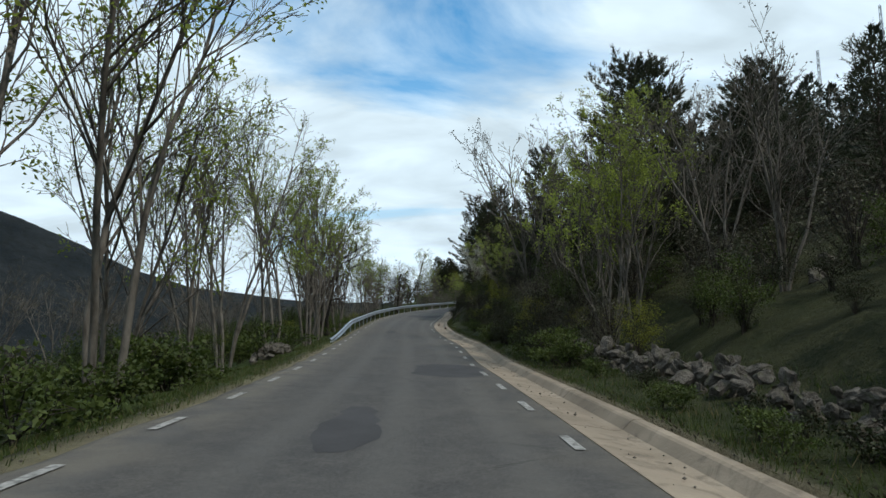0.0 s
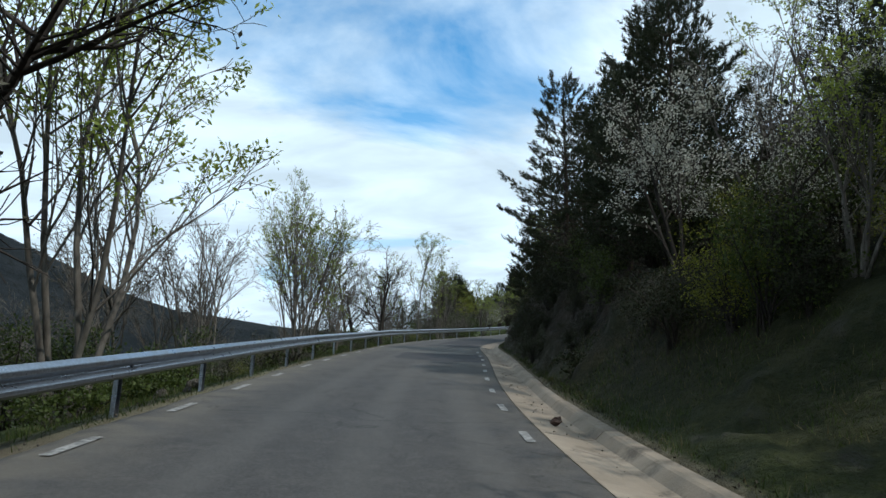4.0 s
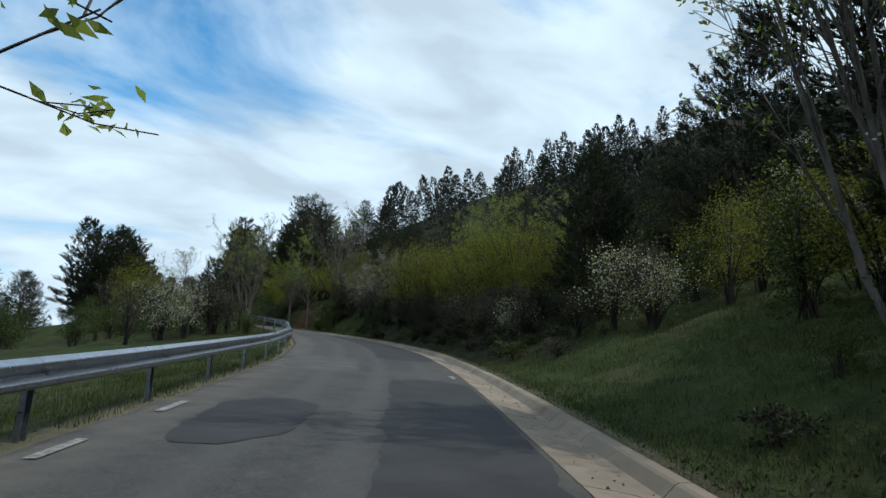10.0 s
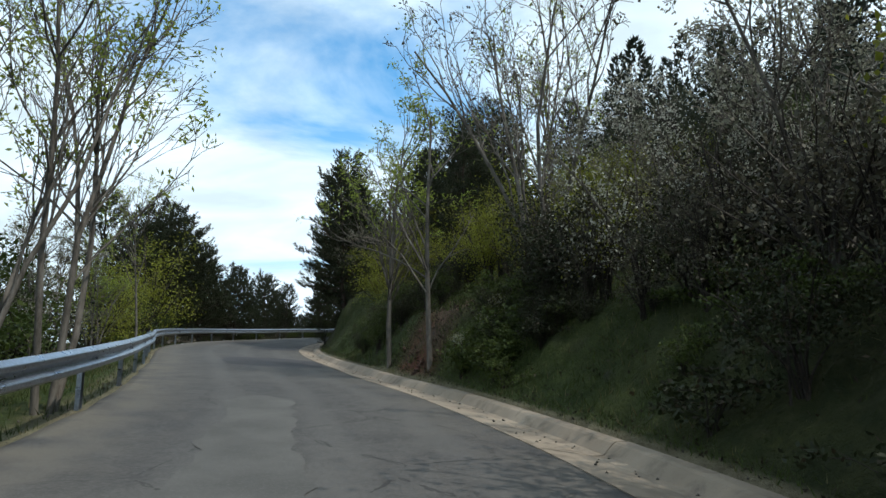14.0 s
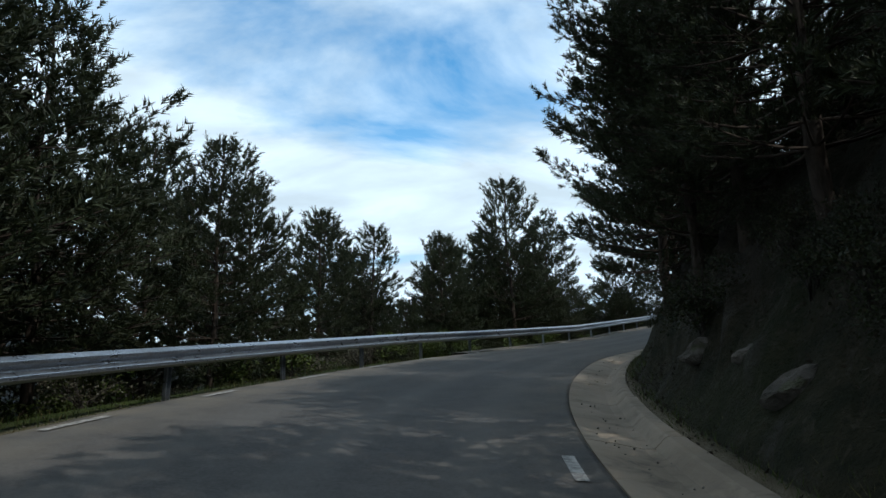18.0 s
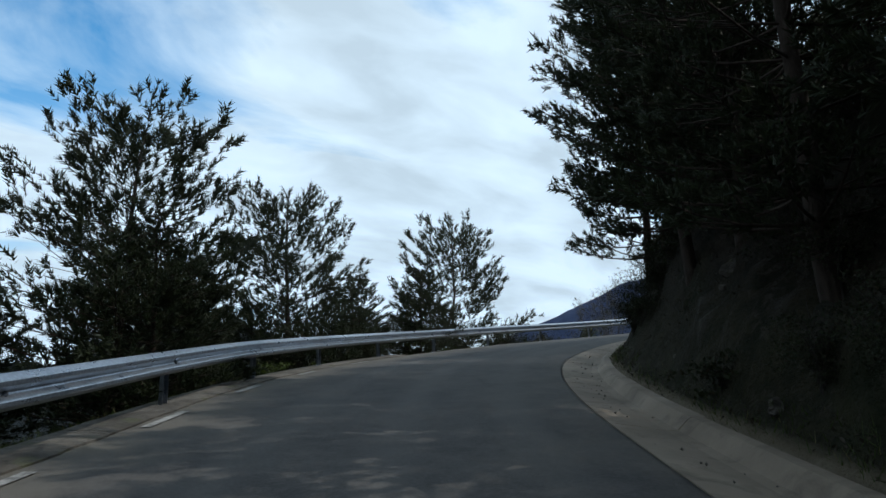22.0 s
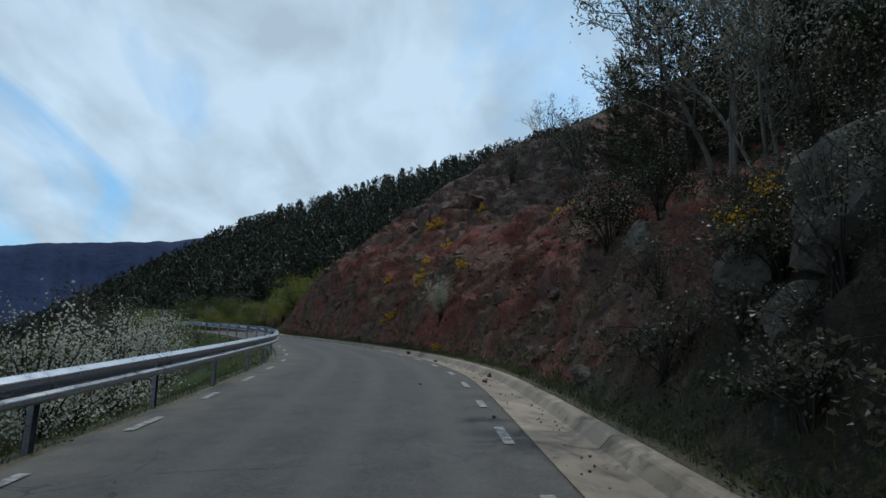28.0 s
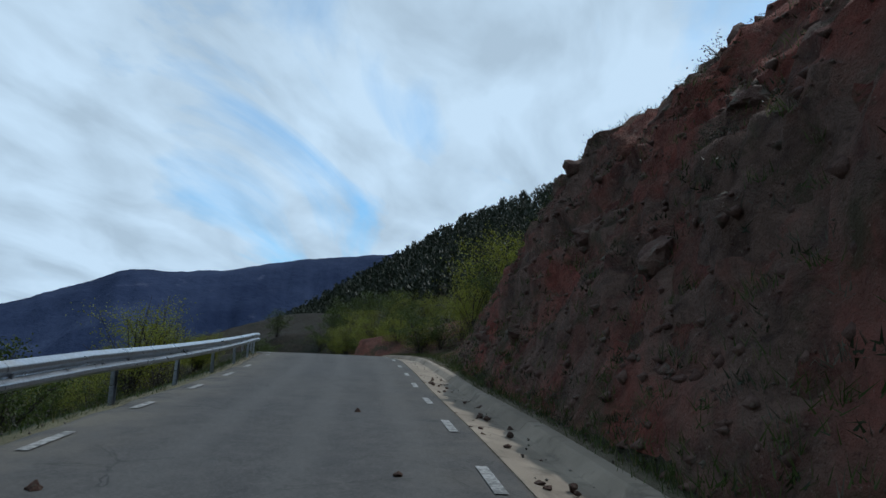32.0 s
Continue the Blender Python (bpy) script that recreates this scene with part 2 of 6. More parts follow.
def mat_patch(name, tone):
    n = Nodes(name)
    g = n.noise(45, 3, 0.7)
    c = n.mix(n.rng(n.noise(1.1, 4), 0.35, 0.7), tuple(v * 0.8 for v in tone), tuple(v * 1.25 for v in tone))
    c = n.mix(n.rng(g, 0.5, 0.8, 0, 0.5), c, tuple(v * 1.9 for v in tone))
    n.bump(g, 0.4, 0.005)
    return n.done(c, 0.88, spec=0.25)


def mat_concrete():
    n = Nodes("gutter_concrete")
    info = n.t.nodes.new("ShaderNodeObjectInfo")
    big = n.noise(0.7, 5, 0.6)
    c = n.ramp(big, [(0.3, (0.150, 0.120, 0.088)), (0.55, (0.235, 0.192, 0.145)), (0.75, (0.330, 0.275, 0.210))])
    c = n.mix(n.rng(n.noise(2.3, 6, 0.65, 0.6), 0.52, 0.70, 0, 0.85), c, (0.075, 0.060, 0.045))
    c = n.mix(n.math("MULTIPLY", info.outputs["Random"], 0.35), c, (0.15, 0.12, 0.092))
    c = n.mix(n.rng(n.noise(60, 2), 0.55, 0.8, 0, 0.4), c, (0.2, 0.18, 0.15))
    n.bump(n.noise(25, 5), 0.5, 0.01)
    return n.done(c, 0.9)


def mat_paint_line():
    n = Nodes("road_paint")
    w = n.noise(9, 6, 0.7)
    c = n.mix(n.rng(w, 0.42, 0.60), (0.28, 0.275, 0.262), (0.09, 0.088, 0.084))
    n.bump(w, 0.3, 0.004)
    return n.done(c, 0.7)


def mat_steel():
    n = Nodes("galvanised_steel")
    v = n.add("ShaderNodeTexVoronoi", Vector=n.co.outputs["Object"], Scale=26.0).outputs["Distance"]
    d = n.noise(3.0, 5, 0.6, stretch=(1, 1, 3))
    c = n.mix(n.rng(v, 0.1, 0.7), (0.39, 0.42, 0.47), (0.30, 0.325, 0.365))
    c = n.mix(n.rng(d, 0.55, 0.75, 0, 0.7), c, (0.24, 0.23, 0.21))
    n.bump(d, 0.1, 0.01)
    return n.done(c, n.rng(d, 0.3, 0.7, 0.24, 0.42), 0.95)


def mat_ground():
    """Soil, grass, leaf litter and red rock, by the masks carried on the sheet."""
    n = Nodes("hillside_ground")
    a, b, c4 = n.noise(0.35, 5, 0.6), n.noise(2.2, 6, 0.65), n.noise(14, 5, 0.7)
    grass = n.mix(n.rng(b, 0.35, 0.65), (0.024, 0.040, 0.008), (0.052, 0.070, 0.016))
    grass = n.mix(n.rng(c4, 0.45, 0.7, 0, 0.7), grass, (0.015, 0.024, 0.006))
    grass = n.mix(n.rng(a, 0.55, 0.7, 0, 0.6), grass, (0.075, 0.062, 0.032))
    # Litter tones sit below real soil, holding part of the banks' shade.
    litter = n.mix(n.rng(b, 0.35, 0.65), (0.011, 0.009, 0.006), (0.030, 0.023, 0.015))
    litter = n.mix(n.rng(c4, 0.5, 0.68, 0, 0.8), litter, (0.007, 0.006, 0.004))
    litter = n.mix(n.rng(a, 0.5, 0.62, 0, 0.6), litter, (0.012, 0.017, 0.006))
    red = n.mix(n.rng(b, 0.32, 0.62), (0.085, 0.024, 0.018), (0.175, 0.060, 0.043))
    red = n.mix(n.rng(c4, 0.45, 0.7, 0, 0.7), red, (0.040, 0.016, 0.013))
    red = n.mix(n.rng(a, 0.48, 0.60, 0, 0.75), red, (0.070, 0.054, 0.040))
    red = n.mix(n.rng(n.noise(0.9, 6, 0.7, 0.8), 0.54, 0.64, 0, 0.85), red, (0.030, 0.034, 0.013))
    litter = n.mix(n.rng(n.noise(4.5, 5, 0.7, 0.6), 0.56, 0.66, 0, 0.75), litter, (0.052, 0.043, 0.034))
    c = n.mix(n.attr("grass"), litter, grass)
    c = n.mix(n.attr("red"), c, red)
    c = n.mix(n.attr("bare"), c, n.mix(n.rng(b, 0.3, 0.7), (0.20, 0.16, 0.11), (0.31, 0.26, 0.19)))
    c = n.mix(n.math("MULTIPLY", n.attr("stone"), n.rng(c4, 0.4, 0.6, 0.4, 1.0)), c, n.mix(n.rng(b, 0.35, 0.65), (0.030, 0.027, 0.024), (0.085, 0.078, 0.070)))
    n.bump(n.math("ADD", b, c4), 1.0, 0.10)
    return n.done(c, 0.95, spec=0.15)


def mat_rock(name, dark, light, lichen):
    n = Nodes(name)
    a, b = n.noise(1.3, 6, 0.65, 0.4), n.noise(11, 6, 0.7)
    c = n.mix(n.rng(a, 0.32, 0.68), dark, light)
    c = n.mix(n.rng(b, 0.5, 0.7, 0, 0.7), c, tuple(v * 0.45 for v in dark))
    c = n.mix(n.rng(n.noise(3.1, 5), 0.57, 0.66, 0, 0.8), c, lichen)
    n.bump(n.math("ADD", a, b), 0.9, 0.05)
    return n.done(c, 0.9, spec=0.2)


def mat_bark(name, dark, light):
    n = Nodes(name)
    a = n.noise(7, 6, 0.7, 0.3, stretch=(1, 1, 0.25))
    c = n.mix(n.rng(a, 0.35, 0.65), dark, light)
    c = n.mix(n.rng(n.noise(2.2, 4), 0.55, 0.7, 0, 0.6), c, tuple(0.5 * v for v in dark))
    n.bump(a, 0.7, 0.03)
    return n.done(c, 0.92, spec=0.15)


def mat_leaf(name, dark, light, through=0.35, dry=None):
    n = Nodes(name)
    geo = n.t.nodes.new("ShaderNodeNewGeometry")
    info = n.t.nodes.new("ShaderNodeObjectInfo")
    c = n.mix(geo.outputs["Random Per Island"], dark, light)
    c = n.mix(n.rng(n.noise(1.2, 3), 0.35, 0.65, 0, 0.6), c, tuple(0.55 * v for v in dark))
    if dry:
        c = n.mix(n.math("GREATER_THAN", geo.outputs["Random Per Island"], 0.86), c, dry)
    c = n.mix(n.math("MULTIPLY", info.outputs["Random"], 0.35), c, tuple(0.7 * v for v in light))
    n.done(c, 0.62, spec=0.25)
    tr = n.add("ShaderNodeBsdfTranslucent", Color=c)
    m = n.t.nodes.new("ShaderNodeMixShader")
    m.inputs[0].default_value = through
    n.t.links.new(n.b.outputs[0], m.inputs[1])
    n.t.links.new(tr.outputs[0], m.inputs[2])
    n.t.links.new(m.outputs[0], n.out.inputs[0])
    return n.mat


def mat_hill():
    n = Nodes("wooded_hill")
    a, b = n.noise(0.012, 6, 0.65), n.noise(0.11, 6, 0.7)
    # Both tones lean to blue as painted haze over a dark wooded hill.
    c = n.mix(n.rng(a, 0.35, 0.65), (0.012, 0.016, 0.019), (0.027, 0.031, 0.034))
    c = n.mix(n.rng(b, 0.45, 0.7, 0, 0.8), c, (0.010, 0.012, 0.010))
    n.bump(n.math("ADD", a, b), 1.0, 8.0)
    return n.done(c, 0.95, spec=0.05)


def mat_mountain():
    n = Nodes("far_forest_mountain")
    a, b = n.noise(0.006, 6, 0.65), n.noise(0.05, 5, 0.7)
    # The blue stands for haze: no air lies between, so the colour carries it.
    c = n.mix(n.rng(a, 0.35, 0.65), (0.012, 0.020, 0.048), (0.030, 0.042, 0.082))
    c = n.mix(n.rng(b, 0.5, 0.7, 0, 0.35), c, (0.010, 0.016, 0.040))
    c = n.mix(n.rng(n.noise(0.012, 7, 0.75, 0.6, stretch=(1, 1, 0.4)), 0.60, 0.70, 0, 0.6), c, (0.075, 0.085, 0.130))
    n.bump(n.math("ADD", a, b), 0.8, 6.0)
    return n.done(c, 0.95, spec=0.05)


def mat_red_slope():
    n = Nodes("red_earth_slope")
    a, b, f = n.noise(0.30, 6, 0.65, 0.5), n.noise(1.7, 7, 0.7, 0.5), n.noise(13, 5, 0.75)
    c = n.mix(n.rng(b, 0.32, 0.64), (0.090, 0.028, 0.020), (0.205, 0.066, 0.048))
    c = n.mix(n.rng(a, 0.42, 0.56, 0, 0.9), c, n.mix(n.rng(b, 0.35, 0.6), (0.046, 0.032, 0.025), (0.135, 0.092, 0.070)))
    c = n.mix(n.math("MULTIPLY", n.attr("high"), n.rng(b, 0.3, 0.55, 0.5, 1.0)), c, n.mix(n.rng(f, 0.35, 0.65), (0.030, 0.026, 0.023), (0.115, 0.100, 0.088)))
    c = n.mix(n.rng(n.noise(0.8, 7, 0.75, 1.0), 0.54, 0.64, 0, 0.7), c, (0.038, 0.038, 0.016))
    c = n.mix(n.rng(f, 0.58, 0.74, 0, 0.6), c, (0.018, 0.011, 0.009))
    c = n.mix(n.rng(n.noise(22, 3), 0.64, 0.74, 0, 0.7), c, (0.21, 0.155, 0.125))
    n.bump(n.math("ADD", n.math("MULTIPLY", b, 1.5), f), 1.0, 0.10)
    return n.done(c, 0.95, spec=0.12)


M = dict(
    red_slope=mat_red_slope(),
    asphalt=mat_asphalt(), patch=mat_patch("dark_asphalt_patch", (0.034, 0.033, 0.035)), pale=mat_patch("pale_asphalt_patch", (0.072, 0.069, 0.064)),
    concrete=mat_concrete(), line=mat_paint_line(), steel=mat_steel(), ground=mat_ground(),
    rock_grey=mat_rock("grey_limestone", (0.045, 0.040, 0.034), (0.145, 0.130, 0.112), (0.07, 0.072, 0.042)),
    rock_red=mat_rock("red_sandstone", (0.060, 0.030, 0.023), (0.135, 0.085, 0.066), (0.105, 0.095, 0.072)),
    bark_ash=mat_bark("grey_bark", (0.058, 0.051, 0.043), (0.165, 0.150, 0.130)),
    bark_dark=mat_bark("dark_bark", (0.018, 0.015, 0.013), (0.055, 0.047, 0.040)),
    bark_pine=mat_bark("pine_bark", (0.022, 0.017, 0.014), (0.064, 0.048, 0.038)),
    leaf_young=mat_leaf("young_leaf", (0.15, 0.20, 0.026), (0.36, 0.43, 0.085), 0.5),
    leaf_green=mat_leaf("green_leaf", (0.030, 0.048, 0.009), (0.085, 0.112, 0.024), 0.35),
    leaf_yellow=mat_leaf("yellow_green_leaf", (0.115, 0.130, 0.014), (0.270, 0.280, 0.042), 0.45),
    # Near-black leaf tone: the shade over the scrub is put into this colour.
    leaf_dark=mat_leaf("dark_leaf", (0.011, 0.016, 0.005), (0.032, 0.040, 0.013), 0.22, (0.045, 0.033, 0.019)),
    leaf_grey=mat_leaf("grey_twig_leaf", (0.050, 0.046, 0.030), (0.120, 0.112, 0.076), 0.25),
    leaf_pale=mat_leaf("pale_catkin", (0.16, 0.16, 0.11), (0.34, 0.34, 0.26), 0.35),
    needle=mat_leaf("pine_needle", (0.015, 0.021, 0.009), (0.050, 0.061, 0.027), 0.2),
    needle_far=mat_leaf("far_pine_needle", (0.014, 0.020, 0.012), (0.036, 0.046, 0.026), 0.12),
    blossom=mat_leaf("white_blossom", (0.34, 0.34, 0.27), (0.64, 0.64, 0.55), 0.35),
    broom=mat_leaf("yellow_broom_flower", (0.55, 0.27, 0.008), (0.85, 0.50, 0.02), 0.3),
    grass=mat_leaf("grass_blade", (0.026, 0.046, 0.008), (0.078, 0.102, 0.022), 0.35, (0.15, 0.12, 0.06)),
    litter=mat_leaf("dry_litter", (0.020, 0.016, 0.010), (0.055, 0.042, 0.026), 0.15),
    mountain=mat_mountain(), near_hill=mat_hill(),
)


# ---- mesh helpers ----
def mesh_of(name, verts, faces, material, smooth=False, attrs=None):
    me = bpy.data.meshes.new(name)
    v = np.asarray(verts, dtype=np.float32).reshape(-1, 3)
    if isinstance(faces, np.ndarray):
        f = faces.astype(np.int32)
        k, cnt = f.shape[1], f.shape[0]
        me.vertices.add(len(v))
        me.vertices.foreach_set("co", v.ravel())
        me.loops.add(cnt * k)
        me.loops.foreach_set("vertex_index", f.ravel())
        me.polygons.add(cnt)
        me.polygons.foreach_set("loop_start", np.arange(0, cnt * k, k, dtype=np.int32))
        me.update(calc_edges=True)
    else:
        me.from_pydata([tuple(map(float, p)) for p in v], [], faces)
        me.update()
    me.materials.append(material)
    if smooth:
        me.polygons.foreach_set("use_smooth", np.ones(len(me.polygons), dtype=bool))
    for key, values in (attrs or {}).items():
        at = me.attributes.new(key, "FLOAT", "POINT")
        at.data.foreach_set("value", np.asarray(values, dtype=np.float32))
    me.validate()
    return me


def thing(name, data=None, label="", category="", group="", kind=""):
    return tagged(new(name, data), label, category, group, kind)


def part(name, data, parent, label=""):
    ob = new(name, data)
    ob.parent = parent
    return tagged(ob, label)


def tubes(lines, sides=4):
    """Tapered tubes round polylines: a list of (points k x 3, radii k)."""
    V, Fq, base = [], [], 0
    ang = np.linspace(0, 2 * np.pi, sides, endpoint=False)
    ca, sa = np.cos(ang)[None, :, None], np.sin(ang)[None, :, None]
    for pts, rad in lines:
        pts, rad = np.asarray(pts, float), np.asarray(rad, float)
        d = np.gradient(pts, axis=0)
        d /= np.linalg.norm(d, axis=1, keepdims=True) + 1e-9
        ref = np.where(np.abs(d[:, 2:3]) > 0.9, [[1.0, 0, 0]], [[0, 0, 1.0]])
        u = np.cross(d, ref)
        u /= np.linalg.norm(u, axis=1, keepdims=True) + 1e-9
        w = np.cross(d, u)
        ring = pts[:, None, :] + rad[:, None, None] * (u[:, None, :] * ca + w[:, None, :] * sa)
        V.append(ring.reshape(-1, 3))
        k = len(pts)
        i, j = np.meshgrid(np.arange(k - 1), np.arange(sides), indexing="ij")
        a, b = base + i * sides + j, base + i * sides + (j + 1) % sides
        Fq.append(np.stack([a, b, b + sides, a + sides], -1).reshape(-1, 4))
        base += k * sides
    return np.concatenate(V), np.concatenate(Fq)


def blades(centres, dirs, length, width, rng):
    """Rhombus leaves: one quad each, at the centres, along dirs."""
    c, d = np.asarray(centres, float), np.asarray(dirs, float)
    n = len(c)
    d = d / (np.linalg.norm(d, axis=1, keepdims=True) + 1e-9)
    r = rng.normal(size=(n, 3))
    u = np.cross(d, r)
    u /= np.linalg.norm(u, axis=1, keepdims=True) + 1e-9
    L = (length * rng.uniform(0.65, 1.3, (n, 1)))
    W = (width * rng.uniform(0.65, 1.3, (n, 1)))
    nz = np.cross(d, u) * L * 0.12
    v = np.stack([c, c + d * L * 0.5 + u * W * 0.5 + nz, c + d * L, c + d * L * 0.5 - u * W * 0.5 + nz], 1)
    return v.reshape(-1, 3), np.arange(4 * n).reshape(n, 4)


def spikes(centres, dirs, length, width, rng):
    """Narrow triangles: needles and grass."""
    c, d = np.asarray(centres, float), np.asarray(dirs, float)
    n = len(c)
    d = d / (np.linalg.norm(d, axis=1, keepdims=True) + 1e-9)
    u = np.cross(d, rng.normal(size=(n, 3)))
    u /= np.linalg.norm(u, axis=1, keepdims=True) + 1e-9
    L = length * rng.uniform(0.65, 1.3, (n, 1))
    W = width * rng.uniform(0.65, 1.3, (n, 1))
    v = np.stack([c + u * W * 0.5, c - u * W * 0.5, c + d * L], 1)
    return v.reshape(-1, 3), np.arange(3 * n).reshape(n, 3)

# ---- alignment ----
DS = 0.25
AS = np.arange(-12.0, 385.01, DS)


def table(rows, s, soft=0):
    xs, *cols = zip(*rows)
    out = [np.interp(s, xs, c) for c in cols]
    return out[0] if len(out) == 1 else out


_b, _g = table(BEARING, AS), table(GRADE, AS)
AX = np.cumsum(-np.sin(np.radians(_b)) * DS)
AY = np.cumsum(np.cos(np.radians(_b)) * DS)
AZ = np.cumsum(_g * DS)
_i0 = int(np.argmin(np.abs(AS)))
AX, AY, AZ = AX - AX[_i0], AY - AY[_i0], AZ - AZ[_i0]
AE = table(CROSSFALL, AS)      # positive: left side up
AZ = AZ + table(SETTLE, AS)
_k = np.hanning(21) / np.hanning(21).sum()


def eased(rows):
    return np.convolve(np.pad(table(rows, AS), 10, "edge"), _k, "valid")


# edges of the asphalt, metres to the right of the alignment
ADR = eased([(-12, 1.98), (-5, 1.98), (0, 2.02), (5, 2.07), (10, 2.15), (15, 2.18), (20, 2.15), (25, 2.31), (30, 2.38), (35, 2.11), (40, 1.94), (45, 1.84),
             (50, 1.79), (55, 1.83), (60, 1.92), (65, 1.99), (70, 1.94), (75, 1.63), (80, 1.25), (85, 1.12), (90, 1.30), (95, 1.33), (100, 1.52), (105, 1.52),
             (110, 1.47), (115, 1.50), (120, 1.58), (125, 1.68), (130, 1.77), (135, 1.99), (140, 2.07), (145, 2.21), (150, 2.03), (155, 1.65), (160, 1.39),
             (165, 1.51), (170, 1.62), (175, 1.65), (180, 1.58), (185, 1.42), (190, 1.15), (195, 0.95), (200, 0.91), (205, 1.51), (210, 2.03), (215, 2.39),
             (220, 2.34), (225, 2.16), (230, 1.67), (235, 1.14), (240, 0.90), (245, 0.87), (250, 0.94), (255, 1.07), (260, 1.28), (265, 1.26), (270, 1.10),
             (275, 1.00), (280, 1.16), (285, 1.46), (290, 1.82), (295, 1.96), (300, 1.89), (305, 1.78), (310, 1.57), (315, 1.27), (320, 1.15), (325, 1.10),
             (330, 1.22), (335, 1.42), (340, 1.66), (385, 1.66)])
ADL = eased([(-12, -3.53), (-5, -3.53), (0, -3.40), (5, -3.25), (10, -3.06), (15, -3.03), (20, -3.06), (25, -3.11), (30, -3.21), (35, -3.28), (40, -3.35),
             (45, -3.37), (50, -3.36), (55, -3.45), (60, -3.58), (65, -3.68), (70, -3.75), (75, -3.78), (80, -3.77), (85, -3.72), (90, -3.70), (95, -3.63),
             (100, -3.51), (105, -3.37), (110, -3.38), (115, -3.44), (120, -3.50), (125, -3.47), (130, -3.43), (135, -3.25), (140, -3.13), (145, -2.97),
             (150, -2.89), (155, -2.99), (160, -3.21), (165, -3.36), (170, -3.69), (175, -4.11), (180, -4.44), (185, -4.66), (190, -4.71), (195, -4.59),
             (200, -4.24), (205, -3.83), (210, -3.29), (215, -3.00), (220, -2.85), (225, -3.11), (230, -3.94), (235, -4.70), (240, -5.07), (245, -4.98),
             (250, -4.59), (255, -4.12), (260, -3.74), (265, -3.51), (270, -3.46), (275, -3.53), (280, -3.53), (285, -3.44), (290, -3.23), (295, -2.89),
             (300, -2.88), (305, -2.92), (310, -3.10), (315, -3.40), (320, -3.55), (325, -3.58), (330, -3.55), (335, -3.51), (340, -3.48), (385, -3.48)])
GUT = 1.05      # the gutter's width

BANK = [(-12, 2.6, 1.3, 2.2, .34), (17, 2.6, 1.3, 2.2, .34), (26, .9, 1.6, 2.2, .38), (46, 1.3, 1.5, 3.0, .40), (58, .4, 2.6, 2.4, .45), (78, .2, 3.0, 2.2, .46),
        (100, .4, 2.6, 2.5, .42), (112, .9, 1.0, 3.0, .34), (124, .9, 1.1, 3.0, .34), (136, .4, 1.8, 2.5, .42), (154, .3, 1.5, 1.8, .42), (157.5, .10, 1.6, 0.9, .36), (162, .10, 1.5, 0.9, .36), (165, .2, 1.4, 1.3, .38), (170, .3, 1.6, 2.4, .45),
        (178, .2, 3.2, 2.2, .5), (232, .15, 4.0, 2.6, .52), (254, .25, 3.2, 2.8, .58), (266, .3, 2.7, 2.8, .58), (276, .3, 2.9, 2.8, .50), (290, .25, 3.4, 2.8, .52), (302, .2, 4.1, 2.6, .62), (310, .2, 4.5, 2.5, .82),
        (320, .2, 4.8, 2.4, .90), (328, .2, 4.6, 2.4, .78), (333, .5, 3.8, 3.0, .55), (338, 1.6, 2.4, 3.0, .38), (342, 4.0, 1.6, 3.0, .3), (352, 3.0, 2.0, 3.0, .3), (385, .4, 2.0, 3.0, .3)]
FALL = [(-12, .9, .34, 4.), (30, .9, .30, 3.2), (50, .9, .32, 3.6), (66, .9, .45, 7.), (104, .9, .42, 7.), (119, 1.4, .16, 4.5), (145, 1.4, .16, 4.5), (164, .9, .38, 8.),
        (185, 1.6, .30, 9.), (236, 1.0, .5, 18.), (262, .8, .5, 22.), (385, .8, .5, 22.)]


def at_station(s, arr):
    return np.interp(s, AS, arr)


def spot(s, d, z=0.0):
    """The place d metres to the right of the alignment at station s, z above the road's surface plane."""
    h = np.radians(np.interp(s, AS, _b))
    x, y = at_station(s, AX) + np.cos(h) * d, at_station(s, AY) + np.sin(h) * d
    return np.stack(np.broadcast_arrays(x, y, at_station(s, AZ) - at_station(s, AE) * np.clip(d, -7, 4) + z), -1)


def profile(s, d):
    """Height of the natural ground over the road's centre, by station and distance to the right."""
    s, d = np.broadcast_arrays(np.asarray(s, float), np.asarray(d, float))
    dr, dl, e = at_station(s, ADR), at_station(s, ADL), at_station(s, AE)
    shelf, high, run, slope = table(BANK, s)
    verge, fall, drop = table(FALL, s)
    toe = dr + GUT
    x = d - toe - shelf
    u = np.clip(x / run, 0, 1)
    up = -e * toe + 0.10 + 0.15 * np.clip((d - toe) / np.maximum(shelf, .1), 0, 1) * np.minimum(shelf, 1) + high * u * u * (3 - 2 * u) * 0.35 + high * u * 0.65
    up = up + 58 * (1 - np.exp(-np.maximum(x - run, 0) * slope / 58))
    y = (dl - verge) - d
    down = -e * dl - 0.06 - drop * (1 - np.exp(-np.maximum(y, 0) * fall / drop)) - 0.13 * np.maximum(y - 25, 0) * np.clip((drop - 2) / 6, 0.12, 1)
    mid = -e * d - 0.14
    return np.where(d > toe, up, np.where(d < dl - 0.30, down, mid))


def rough(x, y, z, scale, octaves=5):
    return np.array([noise.fractal(Vector((a * scale, b * scale, c * scale)), 0.9, 2.1, octaves) for a, b, c in zip(x.ravel(), y.ravel(), z.ravel())]).reshape(x.shape)


def smooth(a, lo, hi):
    t = np.clip((a - lo) / (hi - lo), 0, 1)
    return t * t * (3 - 2 * t)


def band(s, a, b, soft=6.0):
    return smooth(s, a - soft, a + soft) * (1 - smooth(s, b - soft, b + soft))


